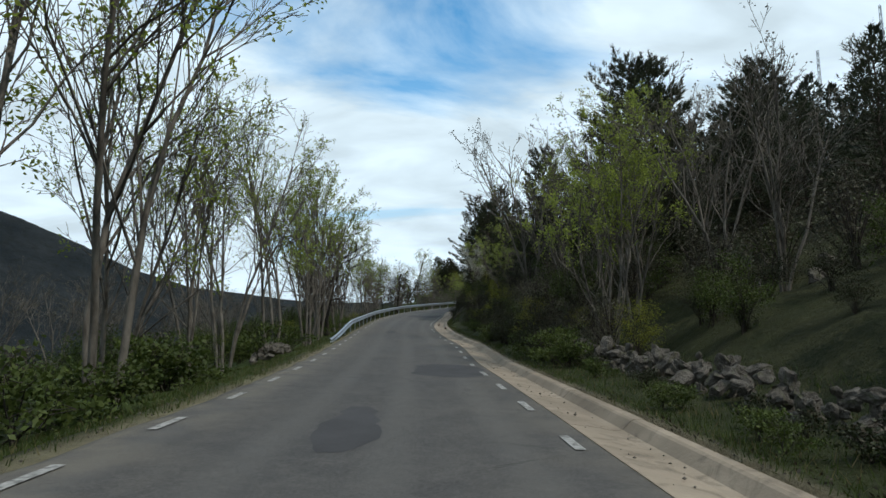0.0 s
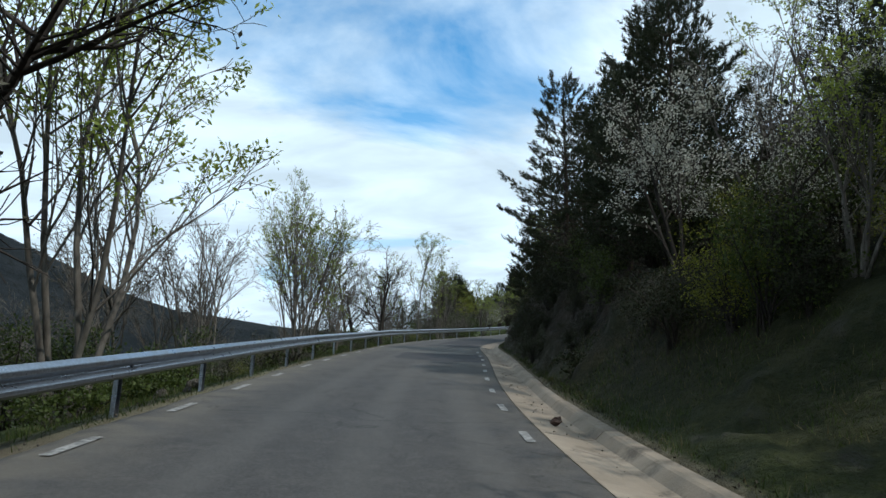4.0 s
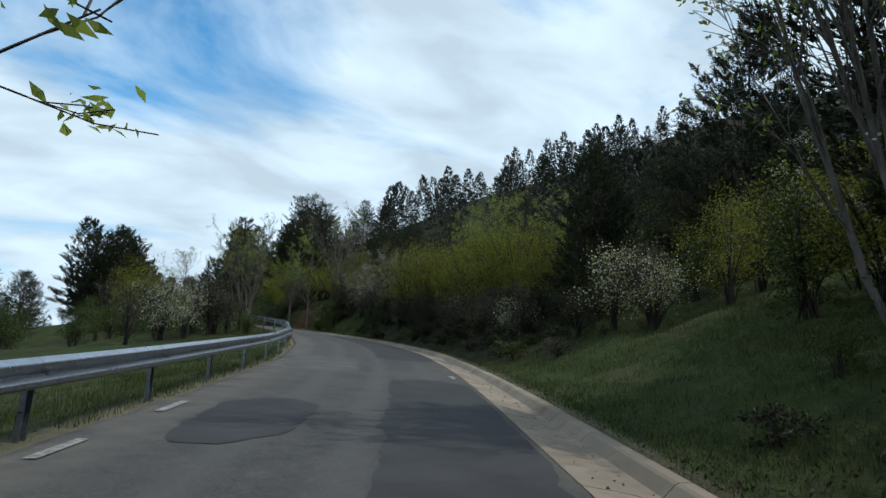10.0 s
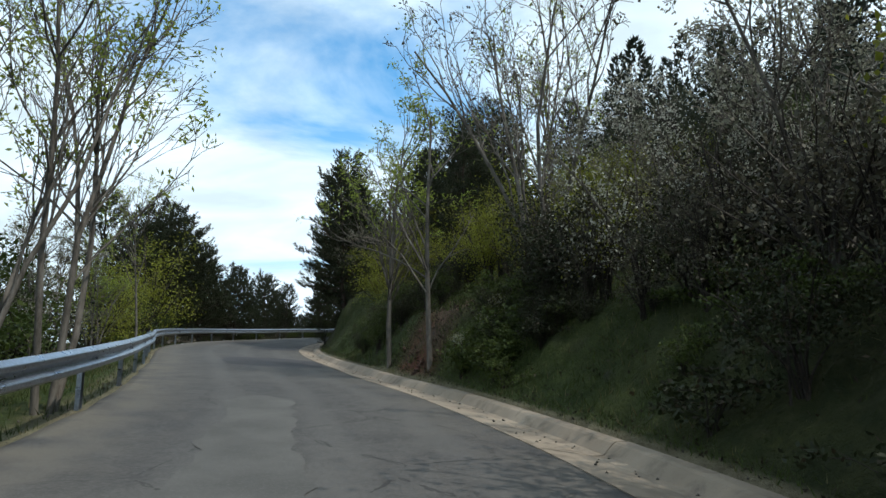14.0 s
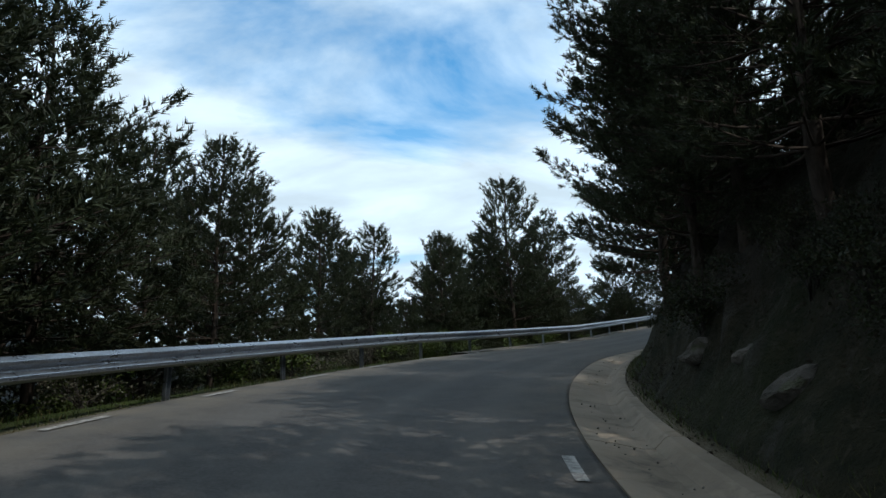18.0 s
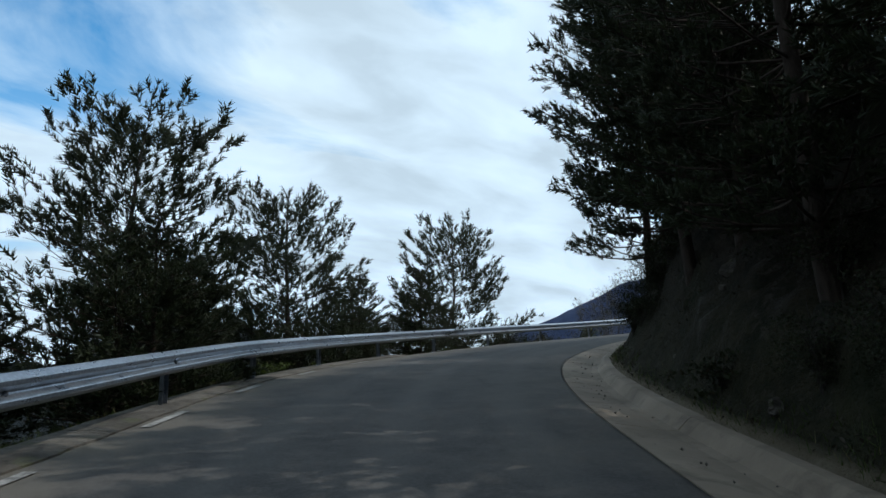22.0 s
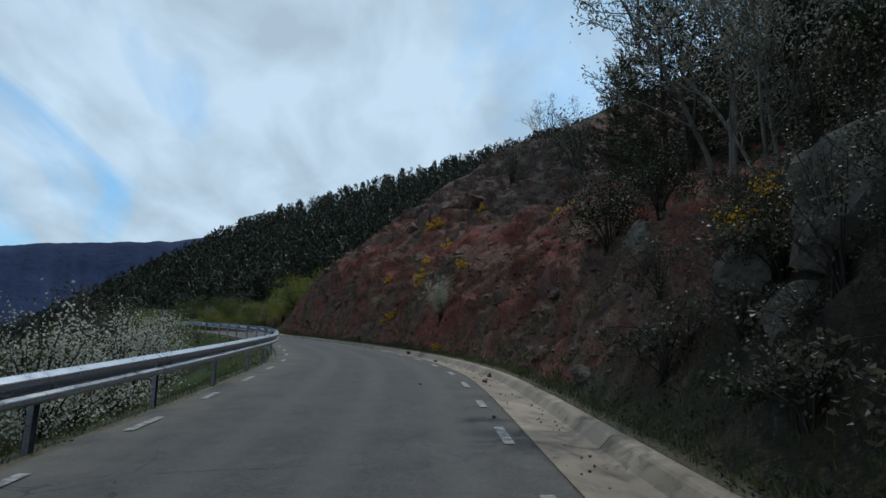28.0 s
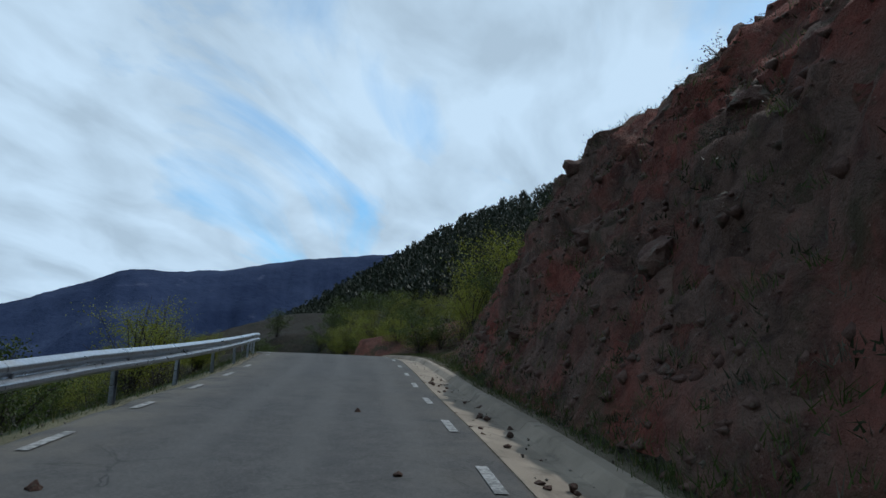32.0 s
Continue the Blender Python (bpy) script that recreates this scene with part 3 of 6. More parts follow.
# ---- near ground: one sheet along the road ----
GS = np.arange(-12, 372.1, 0.6)
GD = np.concatenate([-np.array([24, 22, 20, 18, 16.5, 15, 13.5, 12, 11, 10, 9, 8.2, 7.4, 6.6, 5.8, 5, 4.3, 3.6, 3, 2.4, 1.9, 1.4, 1.0, .6, .32]),
                     [.1, .5, .9], [0.0], np.array([.03, .2, .4, .7, 1, 1.3, 1.6, 2, 2.4, 2.8, 3.2, 3.6, 4, 4.5, 5, 5.5, 6, 6.6, 7.2, 7.8, 8.5, 9.2, 10, 10.8, 11.6, 12.5, 13.5, 14.5, 15.6, 17, 18.5])])
NL = 25


def near_grid():
    s = GS[:, None] * np.ones(len(GD))[None]
    dr, dl = at_station(GS, ADR)[:, None] + GUT, at_station(GS, ADL)[:, None]
    w = dr - dl
    d = np.concatenate([dl + GD[None, :NL], dl + w * GD[None, NL:NL + 3], dr - 0.02 + 0 * dl, dr + GD[None, NL + 4:]], 1)
    z0 = profile(s, d)
    p = spot(s, d)
    z = at_station(s, AZ) + z0
    away = np.clip(np.maximum(d - dr, dl - 0.5 - d), 0, None)
    amp = smooth(away, 0.1, 3.0)
    n1, n2 = rough(p[..., 0], p[..., 1], z, 0.22), rough(p[..., 0], p[..., 1], z * 1.3, 0.85)
    rocky = band(s, 60, 108) * 0.9 + band(s, 176, 262) * 1.15 + band(s, 262, 345) * 1.0
    right = (d > dr)
    z = z + amp * (n1 * (0.28 + 0.5 * rocky * right) + n2 * (0.08 + 0.26 * rocky * right))
    # ledges in the red rock face
    led = band(s, 272, 338) * right * smooth(away, 0.6, 2.5)
    step = np.round(z0 / 0.9 + n1 * 0.8) * 0.9
    z = z + led * 0.35 * (step - z0) * 0.6
    push = led * n2 * 0.5
    h = np.radians(at_station(s, _b))
    p[..., 0] += np.cos(h) * push
    p[..., 1] += np.sin(h) * push
    p[..., 2] = z
    red = band(s, 284, 338, 7) * right * smooth(away, 0.2, 1.2) * np.clip(1.05 - smooth(z0, 4, 13) * 0.55 + n1 * 0.6, 0, 1)
    red = np.maximum(red, 0.85 * band(s, 158.2, 160.6, 0.7) * right * smooth(away, .02, .2) * (1 - smooth(away, 2.2, 3.2)))
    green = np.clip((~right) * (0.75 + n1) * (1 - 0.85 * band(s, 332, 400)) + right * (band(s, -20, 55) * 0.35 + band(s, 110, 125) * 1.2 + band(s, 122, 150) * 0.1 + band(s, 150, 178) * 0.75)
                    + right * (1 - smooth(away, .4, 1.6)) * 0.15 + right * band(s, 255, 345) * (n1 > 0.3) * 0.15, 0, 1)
    bare = np.clip(right * (1 - smooth(away, 0.0, 0.22)) * 0.5 + (~right) * (1 - smooth(away, 0.0, 0.35)) * 0.5, 0, 1)
    return s, d, p, red, green, bare


_s, _d, NP, _red, _green, _bare = near_grid()
r_, c_ = NP.shape[:2]
_i, _j = np.meshgrid(np.arange(r_ - 1), np.arange(c_ - 1), indexing="ij")
_q = np.stack([_i * c_ + _j, _i * c_ + _j + 1, (_i + 1) * c_ + _j + 1, (_i + 1) * c_ + _j], -1).reshape(-1, 4)
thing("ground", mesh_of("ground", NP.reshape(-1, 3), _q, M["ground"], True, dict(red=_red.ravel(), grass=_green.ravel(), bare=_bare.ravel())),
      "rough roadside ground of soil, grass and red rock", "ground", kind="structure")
NDOFF_R, NDOFF_L = GD[NL + 4:], GD[:NL]


def ground_at(s, d):
    """A point on the near ground, or on the natural slope further out."""
    i = int(np.clip(round((s + 12) / 0.6), 0, r_ - 1))
    row = _d[i]
    if row[0] <= d <= row[-1]:
        return Vector((np.interp(d, row, NP[i, :, 0]), np.interp(d, row, NP[i, :, 1]), np.interp(d, row, NP[i, :, 2])))
    p = spot(s, d)
    return Vector((p[0], p[1], float(at_station(s, AZ) + profile(s, d))))



# ---- the cut slope of red rock and earth, over the sheet ----
def rock_slope():
    ss, uu = np.arange(279, 337.01, 0.22), np.concatenate([np.arange(0.2, 3.2, 0.09), np.arange(3.2, 17.6, 0.22)])
    base = np.empty((len(ss), len(uu), 3))
    for i, s in enumerate(ss):
        k = (s + 12) / 0.6
        i0 = int(k)
        for c in range(3):
            a, b = (np.interp(float(at_station(s, ADR)) + GUT + uu, _d[q], NP[q, :, c]) for q in (i0, i0 + 1))
            base[i, :, c] = a + (b - a) * (k - i0)
    S, U = np.meshgrid(ss, uu, indexing="ij")
    flat = base.reshape(-1, 3)
    ridged = np.array([noise.ridged_multi_fractal(Vector((x * .42, y * .42, z * .75)), 0.75, 2.1, 6, 1.0, 1.8) for x, y, z in flat]).reshape(S.shape)
    cell = np.array([noise.voronoi(Vector((x * .7, y * .7, z * 1.1)))[0][0] for x, y, z in flat]).reshape(S.shape)
    fine = rough(base[..., 0], base[..., 1], base[..., 2], 2.3, 4)
    grow = band(S, 285, 332, 5) * smooth(U, 0.0, 1.6)
    high = smooth(U, 3.5, 9.0)
    ledge = np.round(base[..., 2] / 0.55 + ridged * 0.5) * 0.55 - base[..., 2]
    lift = grow * ((np.clip(ridged, 0, 3) - 1.1) * (0.26 + 0.16 * high) + (0.45 - cell) * 0.12 + ledge * (0.20 + 0.25 * high) + fine * 0.16) + 0.05
    h = np.radians(at_station(S, _b))
    lean = 0.65 + 0.25 * high
    base[..., 0] -= np.cos(h) * lift * lean
    base[..., 1] -= np.sin(h) * lift * lean
    base[..., 2] += lift * 0.75 - 0.30 * (1 - band(S, 284, 333, 4)) - 0.10 * (1 - smooth(U, 0.2, 0.6))
    r, c = S.shape
    i, j = np.meshgrid(np.arange(r - 1), np.arange(c - 1), indexing="ij")
    q = np.stack([i * c + j, i * c + j + 1, (i + 1) * c + j + 1, (i + 1) * c + j], -1).reshape(-1, 4)
    thing("cut_slope", mesh_of("cut_slope", base.reshape(-1, 3), q, M["red_slope"], False, dict(high=(smooth(U, 5.0, 10.0) * 0.9).ravel())), "steep craggy cutting of red earth and broken rock", "rock slope", kind="structure")
    return base


def shaded_bank(s0, s1, reach, amp=1.0):
    """The shaded bank: broken soil, roots and half-buried stone, finer than the sheet below it."""
    ss, uu = np.arange(s0, s1 + 0.01, 0.24), np.concatenate([np.arange(0.12, 4, 0.2), np.arange(4, reach, 0.32)])
    base = np.empty((len(ss), len(uu), 3))
    masks = np.empty((len(ss), len(uu)))
    for i, s in enumerate(ss):
        k = (s + 12) / 0.6
        i0 = int(k)
        at = float(at_station(s, ADR)) + GUT + uu
        for c in range(3):
            a, b = (np.interp(at, _d[q], NP[q, :, c]) for q in (i0, i0 + 1))
            base[i, :, c] = a + (b - a) * (k - i0)
        masks[i] = np.interp(at, _d[i0], _green[i0])
    S, U = np.meshgrid(ss, uu, indexing="ij")
    flat = base.reshape(-1, 3)
    cell = np.array([noise.voronoi(Vector((x * 1.3, y * 1.3, z * 1.7)))[0][0] for x, y, z in flat]).reshape(S.shape)
    broad = rough(base[..., 0], base[..., 1], base[..., 2], 0.6, 5)
    fine = rough(base[..., 0], base[..., 1], base[..., 2], 3.1, 3)
    ends = band(S, s0 + 3, s1 - 3, 3) * smooth(U, 0.0, 1.2) * (1 - smooth(U, reach - 1.5, reach - 0.2))
    lift = ends * ((0.38 - cell) * 0.30 * amp + broad * 0.45 * amp + fine * 0.13 + 0.06)
    h = np.radians(at_station(S, _b))
    base[..., 0] -= np.cos(h) * lift * 0.6
    base[..., 1] -= np.sin(h) * lift * 0.6
    base[..., 2] += lift * 0.8 + 0.03 - 0.25 * (1 - band(S, s0 + 3, s1 - 3, 2)) - 0.25 * smooth(U, reach - 1.0, reach) - 0.08 * (1 - smooth(U, 0.1, 0.4))
    r, c = S.shape
    i, j = np.meshgrid(np.arange(r - 1), np.arange(c - 1), indexing="ij")
    q = np.stack([i * c + j, i * c + j + 1, (i + 1) * c + j + 1, (i + 1) * c + j], -1).reshape(-1, 4)
    stone = np.clip((0.30 - cell) * 5, 0, 1) * 0.9
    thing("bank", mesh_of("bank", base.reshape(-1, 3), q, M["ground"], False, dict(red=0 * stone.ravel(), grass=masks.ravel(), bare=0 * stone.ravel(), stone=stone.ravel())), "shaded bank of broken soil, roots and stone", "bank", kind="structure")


SLOPE = rock_slope()
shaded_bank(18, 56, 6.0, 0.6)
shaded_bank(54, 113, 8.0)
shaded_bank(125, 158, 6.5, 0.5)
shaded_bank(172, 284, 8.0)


# ---- far ground: one sheet to the horizon ----
def graded(lo, hi, step, far, grow=1.16):
    core = list(np.arange(lo, hi + step, step))
    a, st = core[0], step
    while a > -far:
        st *= grow
        a -= st
        core.insert(0, a)
    a, st = core[-1], step
    while a < far:
        st *= grow
        a += st
        core.append(a)
    return np.array(core)


FX, FY = graded(-70, 210, 3.5, 3500), graded(-50, 340, 3.5, 3500)


def natural(x, y):
    """Height of the land at any place, by the nearest station of the road."""
    x, y = np.asarray(x, float).ravel(), np.asarray(y, float).ravel()
    sel = slice(0, int((336 + 12) / DS), 8)      # past the last bend the land is the next spur's
    ax, ay, a_s = AX[sel], AY[sel], AS[sel]
    idx = np.empty(len(x), int)
    for k in range(0, len(x), 4000):
        dd = (x[k:k + 4000, None] - ax) ** 2 + (y[k:k + 4000, None] - ay) ** 2
        idx[k:k + 4000] = dd.argmin(1)
    s = a_s[idx]
    h = np.radians(at_station(s, _b))
    side = (x - ax[idx]) * np.cos(h) + (y - ay[idx]) * np.sin(h)
    dist = np.hypot(x - ax[idx], y - ay[idx])
    d = np.sign(side + 1e-9) * dist
    z = at_station(s, AZ) + profile(s, d)
    # between two stretches of road the slopes melt into one another
    deep = np.flatnonzero(d > 10)
    for k in range(0, len(deep), 2000):
        q = deep[k:k + 2000]
        dist_all = np.hypot(x[q, None] - ax, y[q, None] - ay)
        w = np.exp(-(dist_all - dist_all.min(1, keepdims=True)) / 7.0)
        zz = at_station(a_s, AZ)[None] + profile(np.broadcast_to(a_s[None], dist_all.shape), dist_all)
        z[q] = (w * zz).sum(1) / w.sum(1)
    # past the last bend the slope sinks into a gully before the next spur
    h1 = radians(float(at_station(336.0, _b)))
    ex, ey, ez = (float(at_station(336.0, v)) for v in (AX, AY, AZ))
    along = np.maximum(-(x - ex) * math.sin(h1) + (y - ey) * math.cos(h1), 0)
    z = np.where(d > 0, ez + (z - ez) * np.exp(-along / 9.0) * (along > 0) + (z - ez) * (along <= 0), z)
    z = z - 0.22 * np.minimum(along, 90) * smooth(along, 12, 40)
    ridge = 84 + (293 - y) * np.where(y > 293, 0.5, 0.33) - 0.42 * np.abs(x - 345)
    ridge = np.where(x > 140, np.minimum(ridge, 170), -200)
    z = np.maximum(z, ridge)
    return np.maximum(z, -60), s, d


_X, _Y = np.meshgrid(FX, FY, indexing="xy")
_Z, _S, _D = natural(_X, _Y)
_Z, _D = _Z.reshape(_X.shape), _D.reshape(_X.shape)
_Z = _Z + rough(_X, _Y, 0 * _X, 0.035, 4) * 2.2 * smooth(np.abs(_D), 12, 40)
_Z = _Z - 2.6 * (1 - smooth(np.abs(_D), 15.0, 21.0))
_rows, _cols = _X.shape
_i, _j = np.meshgrid(np.arange(_rows - 1), np.arange(_cols - 1), indexing="ij")
_q = np.stack([_i * _cols + _j, _i * _cols + _j + 1, (_i + 1) * _cols + _j + 1, (_i + 1) * _cols + _j], -1).reshape(-1, 4)
_far_red = 0.7 * band(_S, 284, 338, 7).reshape(_X.shape) * (_D > 0) * (1 - smooth(_D, 18, 32))
thing("hillside", mesh_of("hillside", np.stack([_X, _Y, _Z], -1).reshape(-1, 3), _q, M["ground"], True,
      dict(red=_far_red.ravel(), grass=np.full(_X.size, 0.12), bare=np.zeros(_X.size))), "wooded hillside and valley falling away from the road", "hillside", kind="structure")


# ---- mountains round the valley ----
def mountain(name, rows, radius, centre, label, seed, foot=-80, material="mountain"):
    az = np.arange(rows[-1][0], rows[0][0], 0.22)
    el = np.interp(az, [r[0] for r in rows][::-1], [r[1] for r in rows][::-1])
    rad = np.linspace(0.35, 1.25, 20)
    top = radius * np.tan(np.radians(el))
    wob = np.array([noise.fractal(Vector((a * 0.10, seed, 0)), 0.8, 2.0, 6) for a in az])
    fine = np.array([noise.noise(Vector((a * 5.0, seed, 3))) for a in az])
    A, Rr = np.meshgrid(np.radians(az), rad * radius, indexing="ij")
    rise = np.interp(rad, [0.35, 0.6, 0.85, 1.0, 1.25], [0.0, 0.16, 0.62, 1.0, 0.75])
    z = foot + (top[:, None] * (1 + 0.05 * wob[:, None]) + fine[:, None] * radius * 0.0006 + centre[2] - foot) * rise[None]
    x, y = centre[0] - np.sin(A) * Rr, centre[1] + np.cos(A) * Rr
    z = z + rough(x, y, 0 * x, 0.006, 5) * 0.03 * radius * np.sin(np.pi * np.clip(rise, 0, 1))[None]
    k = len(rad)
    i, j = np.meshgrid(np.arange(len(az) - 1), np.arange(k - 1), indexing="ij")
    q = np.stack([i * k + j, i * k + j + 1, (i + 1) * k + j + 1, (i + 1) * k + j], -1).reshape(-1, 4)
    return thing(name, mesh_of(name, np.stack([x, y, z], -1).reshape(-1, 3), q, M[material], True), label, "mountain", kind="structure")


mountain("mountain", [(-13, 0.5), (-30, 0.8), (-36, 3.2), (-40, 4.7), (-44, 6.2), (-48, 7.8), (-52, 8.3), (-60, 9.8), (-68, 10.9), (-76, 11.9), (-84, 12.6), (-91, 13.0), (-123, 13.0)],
         1500, (50, 230, 20), "wooded mountain ridge across the valley, haze painted in as dark blue", 1.7)
mountain("mountain", [(150, 14), (70, 14), (45, 12.5), (35, 9.0), (27, 5.4), (22, 3.8), (12, 2.8), (0, 2.6), (-12, 1.5)], 1100, (0, 40, 6),
         "dark wooded hill beyond the valley", 5.2, -80, "near_hill")
mountain("mountain", [(20, 1.2), (8, 1.9), (-8, 1.6), (-20, 2.1), (-36, 2.4), (-50, 1.0)], 3300, (60, 240, 20), "far-off mountains with their haze painted in as blue", 9.1, -200)
mountain("mountain", [(2, 0.5), (-1, 3.0), (-5, 4.6), (-9, 5.2), (-13, 5.4), (-16, 4.6), (-18.5, 3.4), (-21, 2.0), (-23, 0.5)], 260, (27.7, 220.2, 18.5), "rounded rocky knoll covered in scrub", 3.3, 0, "near_hill")

# ---- road ----
RS = np.arange(-12, 372.1, 0.5)


def ribbon(name, stations, offsets, material, lift, edge=None, across=None):
    """A strip along the road; offsets(s) gives the cross-section's (d, z) pairs."""
    pts = np.array([[spot(s, d, z + lift) for d, z in offsets(s)] for s in stations])
    r, c = pts.shape[:2]
    i, j = np.meshgrid(np.arange(r - 1), np.arange(c - 1), indexing="ij")
    q = np.stack([i * c + j, i * c + j + 1, (i + 1) * c + j + 1, (i + 1) * c + j], -1).reshape(-1, 4)
    return mesh_of(name, pts.reshape(-1, 3), q, material, True, None if edge is None else dict(edge=np.tile(edge, r), across=np.tile(across, r)))


ROAD_F = [0.08, 0.16, 0.24, 0.32, 0.4, 0.48, 0.56, 0.64, 0.72, 0.8, 0.88, 0.94]


def road_section(s):
    l, r = at_station(s, ADL), at_station(s, ADR)
    wl = 0.10 * noise.noise(Vector((s * 0.7, 2, 0))) + 0.05 * noise.noise(Vector((s * 3.1, 5, 0)))
    out = [(l - 0.30 + wl, -0.16), (l - 0.28 + wl, -0.02), (l - 0.1, 0.0)]
    out += [(l + (r - l) * f, 0.012 * math.sin(math.pi * f)) for f in ROAD_F]
    return out + [(r - 0.06, 0.0), (r, -0.004), (r + 0.004, -0.12)]


road = thing("road", ribbon("road", RS, road_section, M["asphalt"], 0.0, [1, 1, .8, .45, .2, .05] + [0] * 5 + [.05, .1, .2, .3, .35, .35, .35], [0, 0, 0] + ROAD_F + [1, 1, 1]),
             "worn grey asphalt mountain road with patched surface", "road", kind="structure")


def patch_mesh(s0, s1, f0, f1, material, seed, lift=0.004):
    """A patch of other asphalt between two stations and two shares of the width, with a ragged outline."""
    ss = np.arange(s0, s1 + 0.01, 0.2)

    def sec(s):
        l, r = at_station(s, ADL), at_station(s, ADR)
        e0 = 0.035 * noise.noise(Vector((s * 0.6, seed, 1))) + 0.03 * noise.noise(Vector((s * 2.6, seed, 2)))
        e1 = 0.035 * noise.noise(Vector((s * 0.6, seed, 5))) + 0.03 * noise.noise(Vector((s * 2.6, seed, 6)))
        g0, g1 = min(max(f0 + e0, 0.02), 0.98), min(max(f1 + e1, 0.02), 0.985)
        end = min(1.0, 0.35 + min(s - s0, s1 - s) * 0.9)      # rounded ends
        mid, half = (g0 + g1) / 2, (g1 - g0) / 2 * end
        g0, g1 = mid - half, max(mid + half, mid - half + 0.02)
        return [(l + (r - l) * (g0 + (g1 - g0) * k), 0.012 * math.sin(math.pi * (g0 + (g1 - g0) * k))) for k in (0, .25, .5, .75, 1)]

    return ribbon("patch", ss, sec, material, lift)


PATCHES = [(6.5, 10, .38, .52, 0), (15, 19, .62, .96, 0), (40, 43, .35, .48, 0), (67, 74, .34, .97, 0), (72, 79, .10, .9, 1), (80, 84, .62, .98, 0),
           (84, 96, .40, .98, 0), (106, 121, .62, .985, 0), (112, 116, .12, .4, 0), (122, 128, .05, .45, 1), (128, 148, .58, .985, 0), (148, 155, .3, .5, 1), (163, 168.5, .36, .98, 0),
           (177, 181, .60, .97, 0)]
for n_, (a, b, f0, f1, pale) in enumerate(PATCHES):
    part("asphalt_patch", patch_mesh(a, b, f0, f1, M["pale" if pale else "patch"], n_ * 3.3, 0.003 + 0.002 * (n_ % 3)), road, "pale worn patch of asphalt" if pale else "dark patch of newer asphalt")

_rng = np.random.default_rng(4)


def dash_mesh(s, side, length):
    ss = np.linspace(s, s + length, 5)
    arr, inner = (ADL, 0.02) if side < 0 else (ADR, -0.34)
    return ribbon("line_mark", ss, lambda q: [(at_station(q, arr) + inner + k, 0.0) for k in (0.0, 0.06, 0.12)], M["line"], 0.014)


_st = -9.95
while _st < 360:
    if _rng.random() > 0.08 and not 116 < _st < 176 and not 78 < _st < 86:
        part("line_mark", dash_mesh(_st, -1, 1.05 * _rng.uniform(.8, 1.05)), road, "worn white painted edge dash")
    if _rng.random() > (0.12 if _st < 75 else 0.25 if _st > 258 else 0.9):
        part("line_mark", dash_mesh(_st + 1.95, 1, 1.05 * _rng.uniform(.75, 1.05)), road, "worn white painted edge dash")
    _st += 2.95


# ---- concrete gutter in slabs ----
def slab(s0, s1, wobble):
    ss = np.linspace(s0, s1, 6)

    def sec(s):
        r = at_station(s, ADR) + 0.012
        return [(r, -0.10), (r, 0.0), (r + 0.30, -0.035), (r + 0.62, -0.085), (r + 0.74, -0.075), (r + 0.86, 0.045), (r + 0.90, 0.065), (r + 1.04 + wobble, 0.07), (r + 1.06 + wobble, -0.10)]

    me = ribbon("slab", ss, sec, M["concrete"], 0.0)
    bm = bmesh.new()
    bm.from_mesh(me)
    for end in (0, 5):
        bm.verts.ensure_lookup_table()
        bm.faces.new([bm.verts[end * 9 + k] for k in range(9)])
    bmesh.ops.recalc_face_normals(bm, faces=bm.faces)
    bm.to_mesh(me)
    bm.free()
    me.polygons.foreach_set("use_smooth", np.zeros(len(me.polygons), dtype=bool))
    return me


gutter = thing("gutter", None, "sandy concrete roadside gutter with a raised outer lip", "gutter", kind="structure")
_st = -11.0
while _st < 368:
    ln = _rng.uniform(3.2, 4.6)
    part("slab", slab(_st + 0.012, _st + ln - 0.012, _rng.uniform(-.03, .05)), gutter)
    _st += ln


# ---- concrete edge under the guardrail posts, where the fill is built up ----
sill = thing("edge_sill", None, "weathered grey concrete edge strip under the guardrail", "kerb", kind="structure")
_st = 203.0
while _st < 238:
    ln = _rng.uniform(1.6, 3.4)
    me = ribbon("slab", np.linspace(_st, _st + ln - 0.02, 6), lambda q: [(at_station(q, ADL) - 0.74 + 0.04 * noise.noise(Vector((q * 2, 1, 4))), -0.25), (at_station(q, ADL) - 0.72 + 0.04 * noise.noise(Vector((q * 2, 1, 4))), 0.035), (at_station(q, ADL) - 0.30, 0.04), (at_station(q, ADL) - 0.10 + 0.05 * noise.noise(Vector((q * 2.3, 7, 4))), 0.022), (at_station(q, ADL) - 0.08 + 0.05 * noise.noise(Vector((q * 2.3, 7, 4))), -0.1)], M["rock_grey"], 0.0)
    me.polygons.foreach_set("use_smooth", np.zeros(len(me.polygons), dtype=bool))
    part("slab", me, sill)
    _st += ln

# ---- crash barrier ----
W_PROFILE = [(0.004, 0.468), (0.018, 0.474), (0.078, 0.506), (0.083, 0.518), (0.083, 0.552), (0.078, 0.562), (0.020, 0.608), (0.014, 0.622), (0.020, 0.636),
             (0.078, 0.682), (0.083, 0.692), (0.083, 0.726), (0.078, 0.738), (0.018, 0.786), (0.004, 0.790)]


def rail_d(s, s0, s1):
    flare = 0.3 * (1 - smooth(s, s0, s0 + 9.0)) * (s0 < 100) + 0.35 * smooth(s, s1 - 5, s1) * (s1 < 200)
    return float(at_station(s, ADL) - table(RAIL_SET, s) - flare)


def rail_drop(s, s0, s1):
    return -0.66 * (1 - smooth(s, s0, s0 + 9.5)) * (s0 < 100) - 0.62 * smooth(s, s1 - 5, s1) * (s1 < 200) - 0.35 * (1 - smooth(s, s0, s0 + 3.0)) * (s0 > 100)


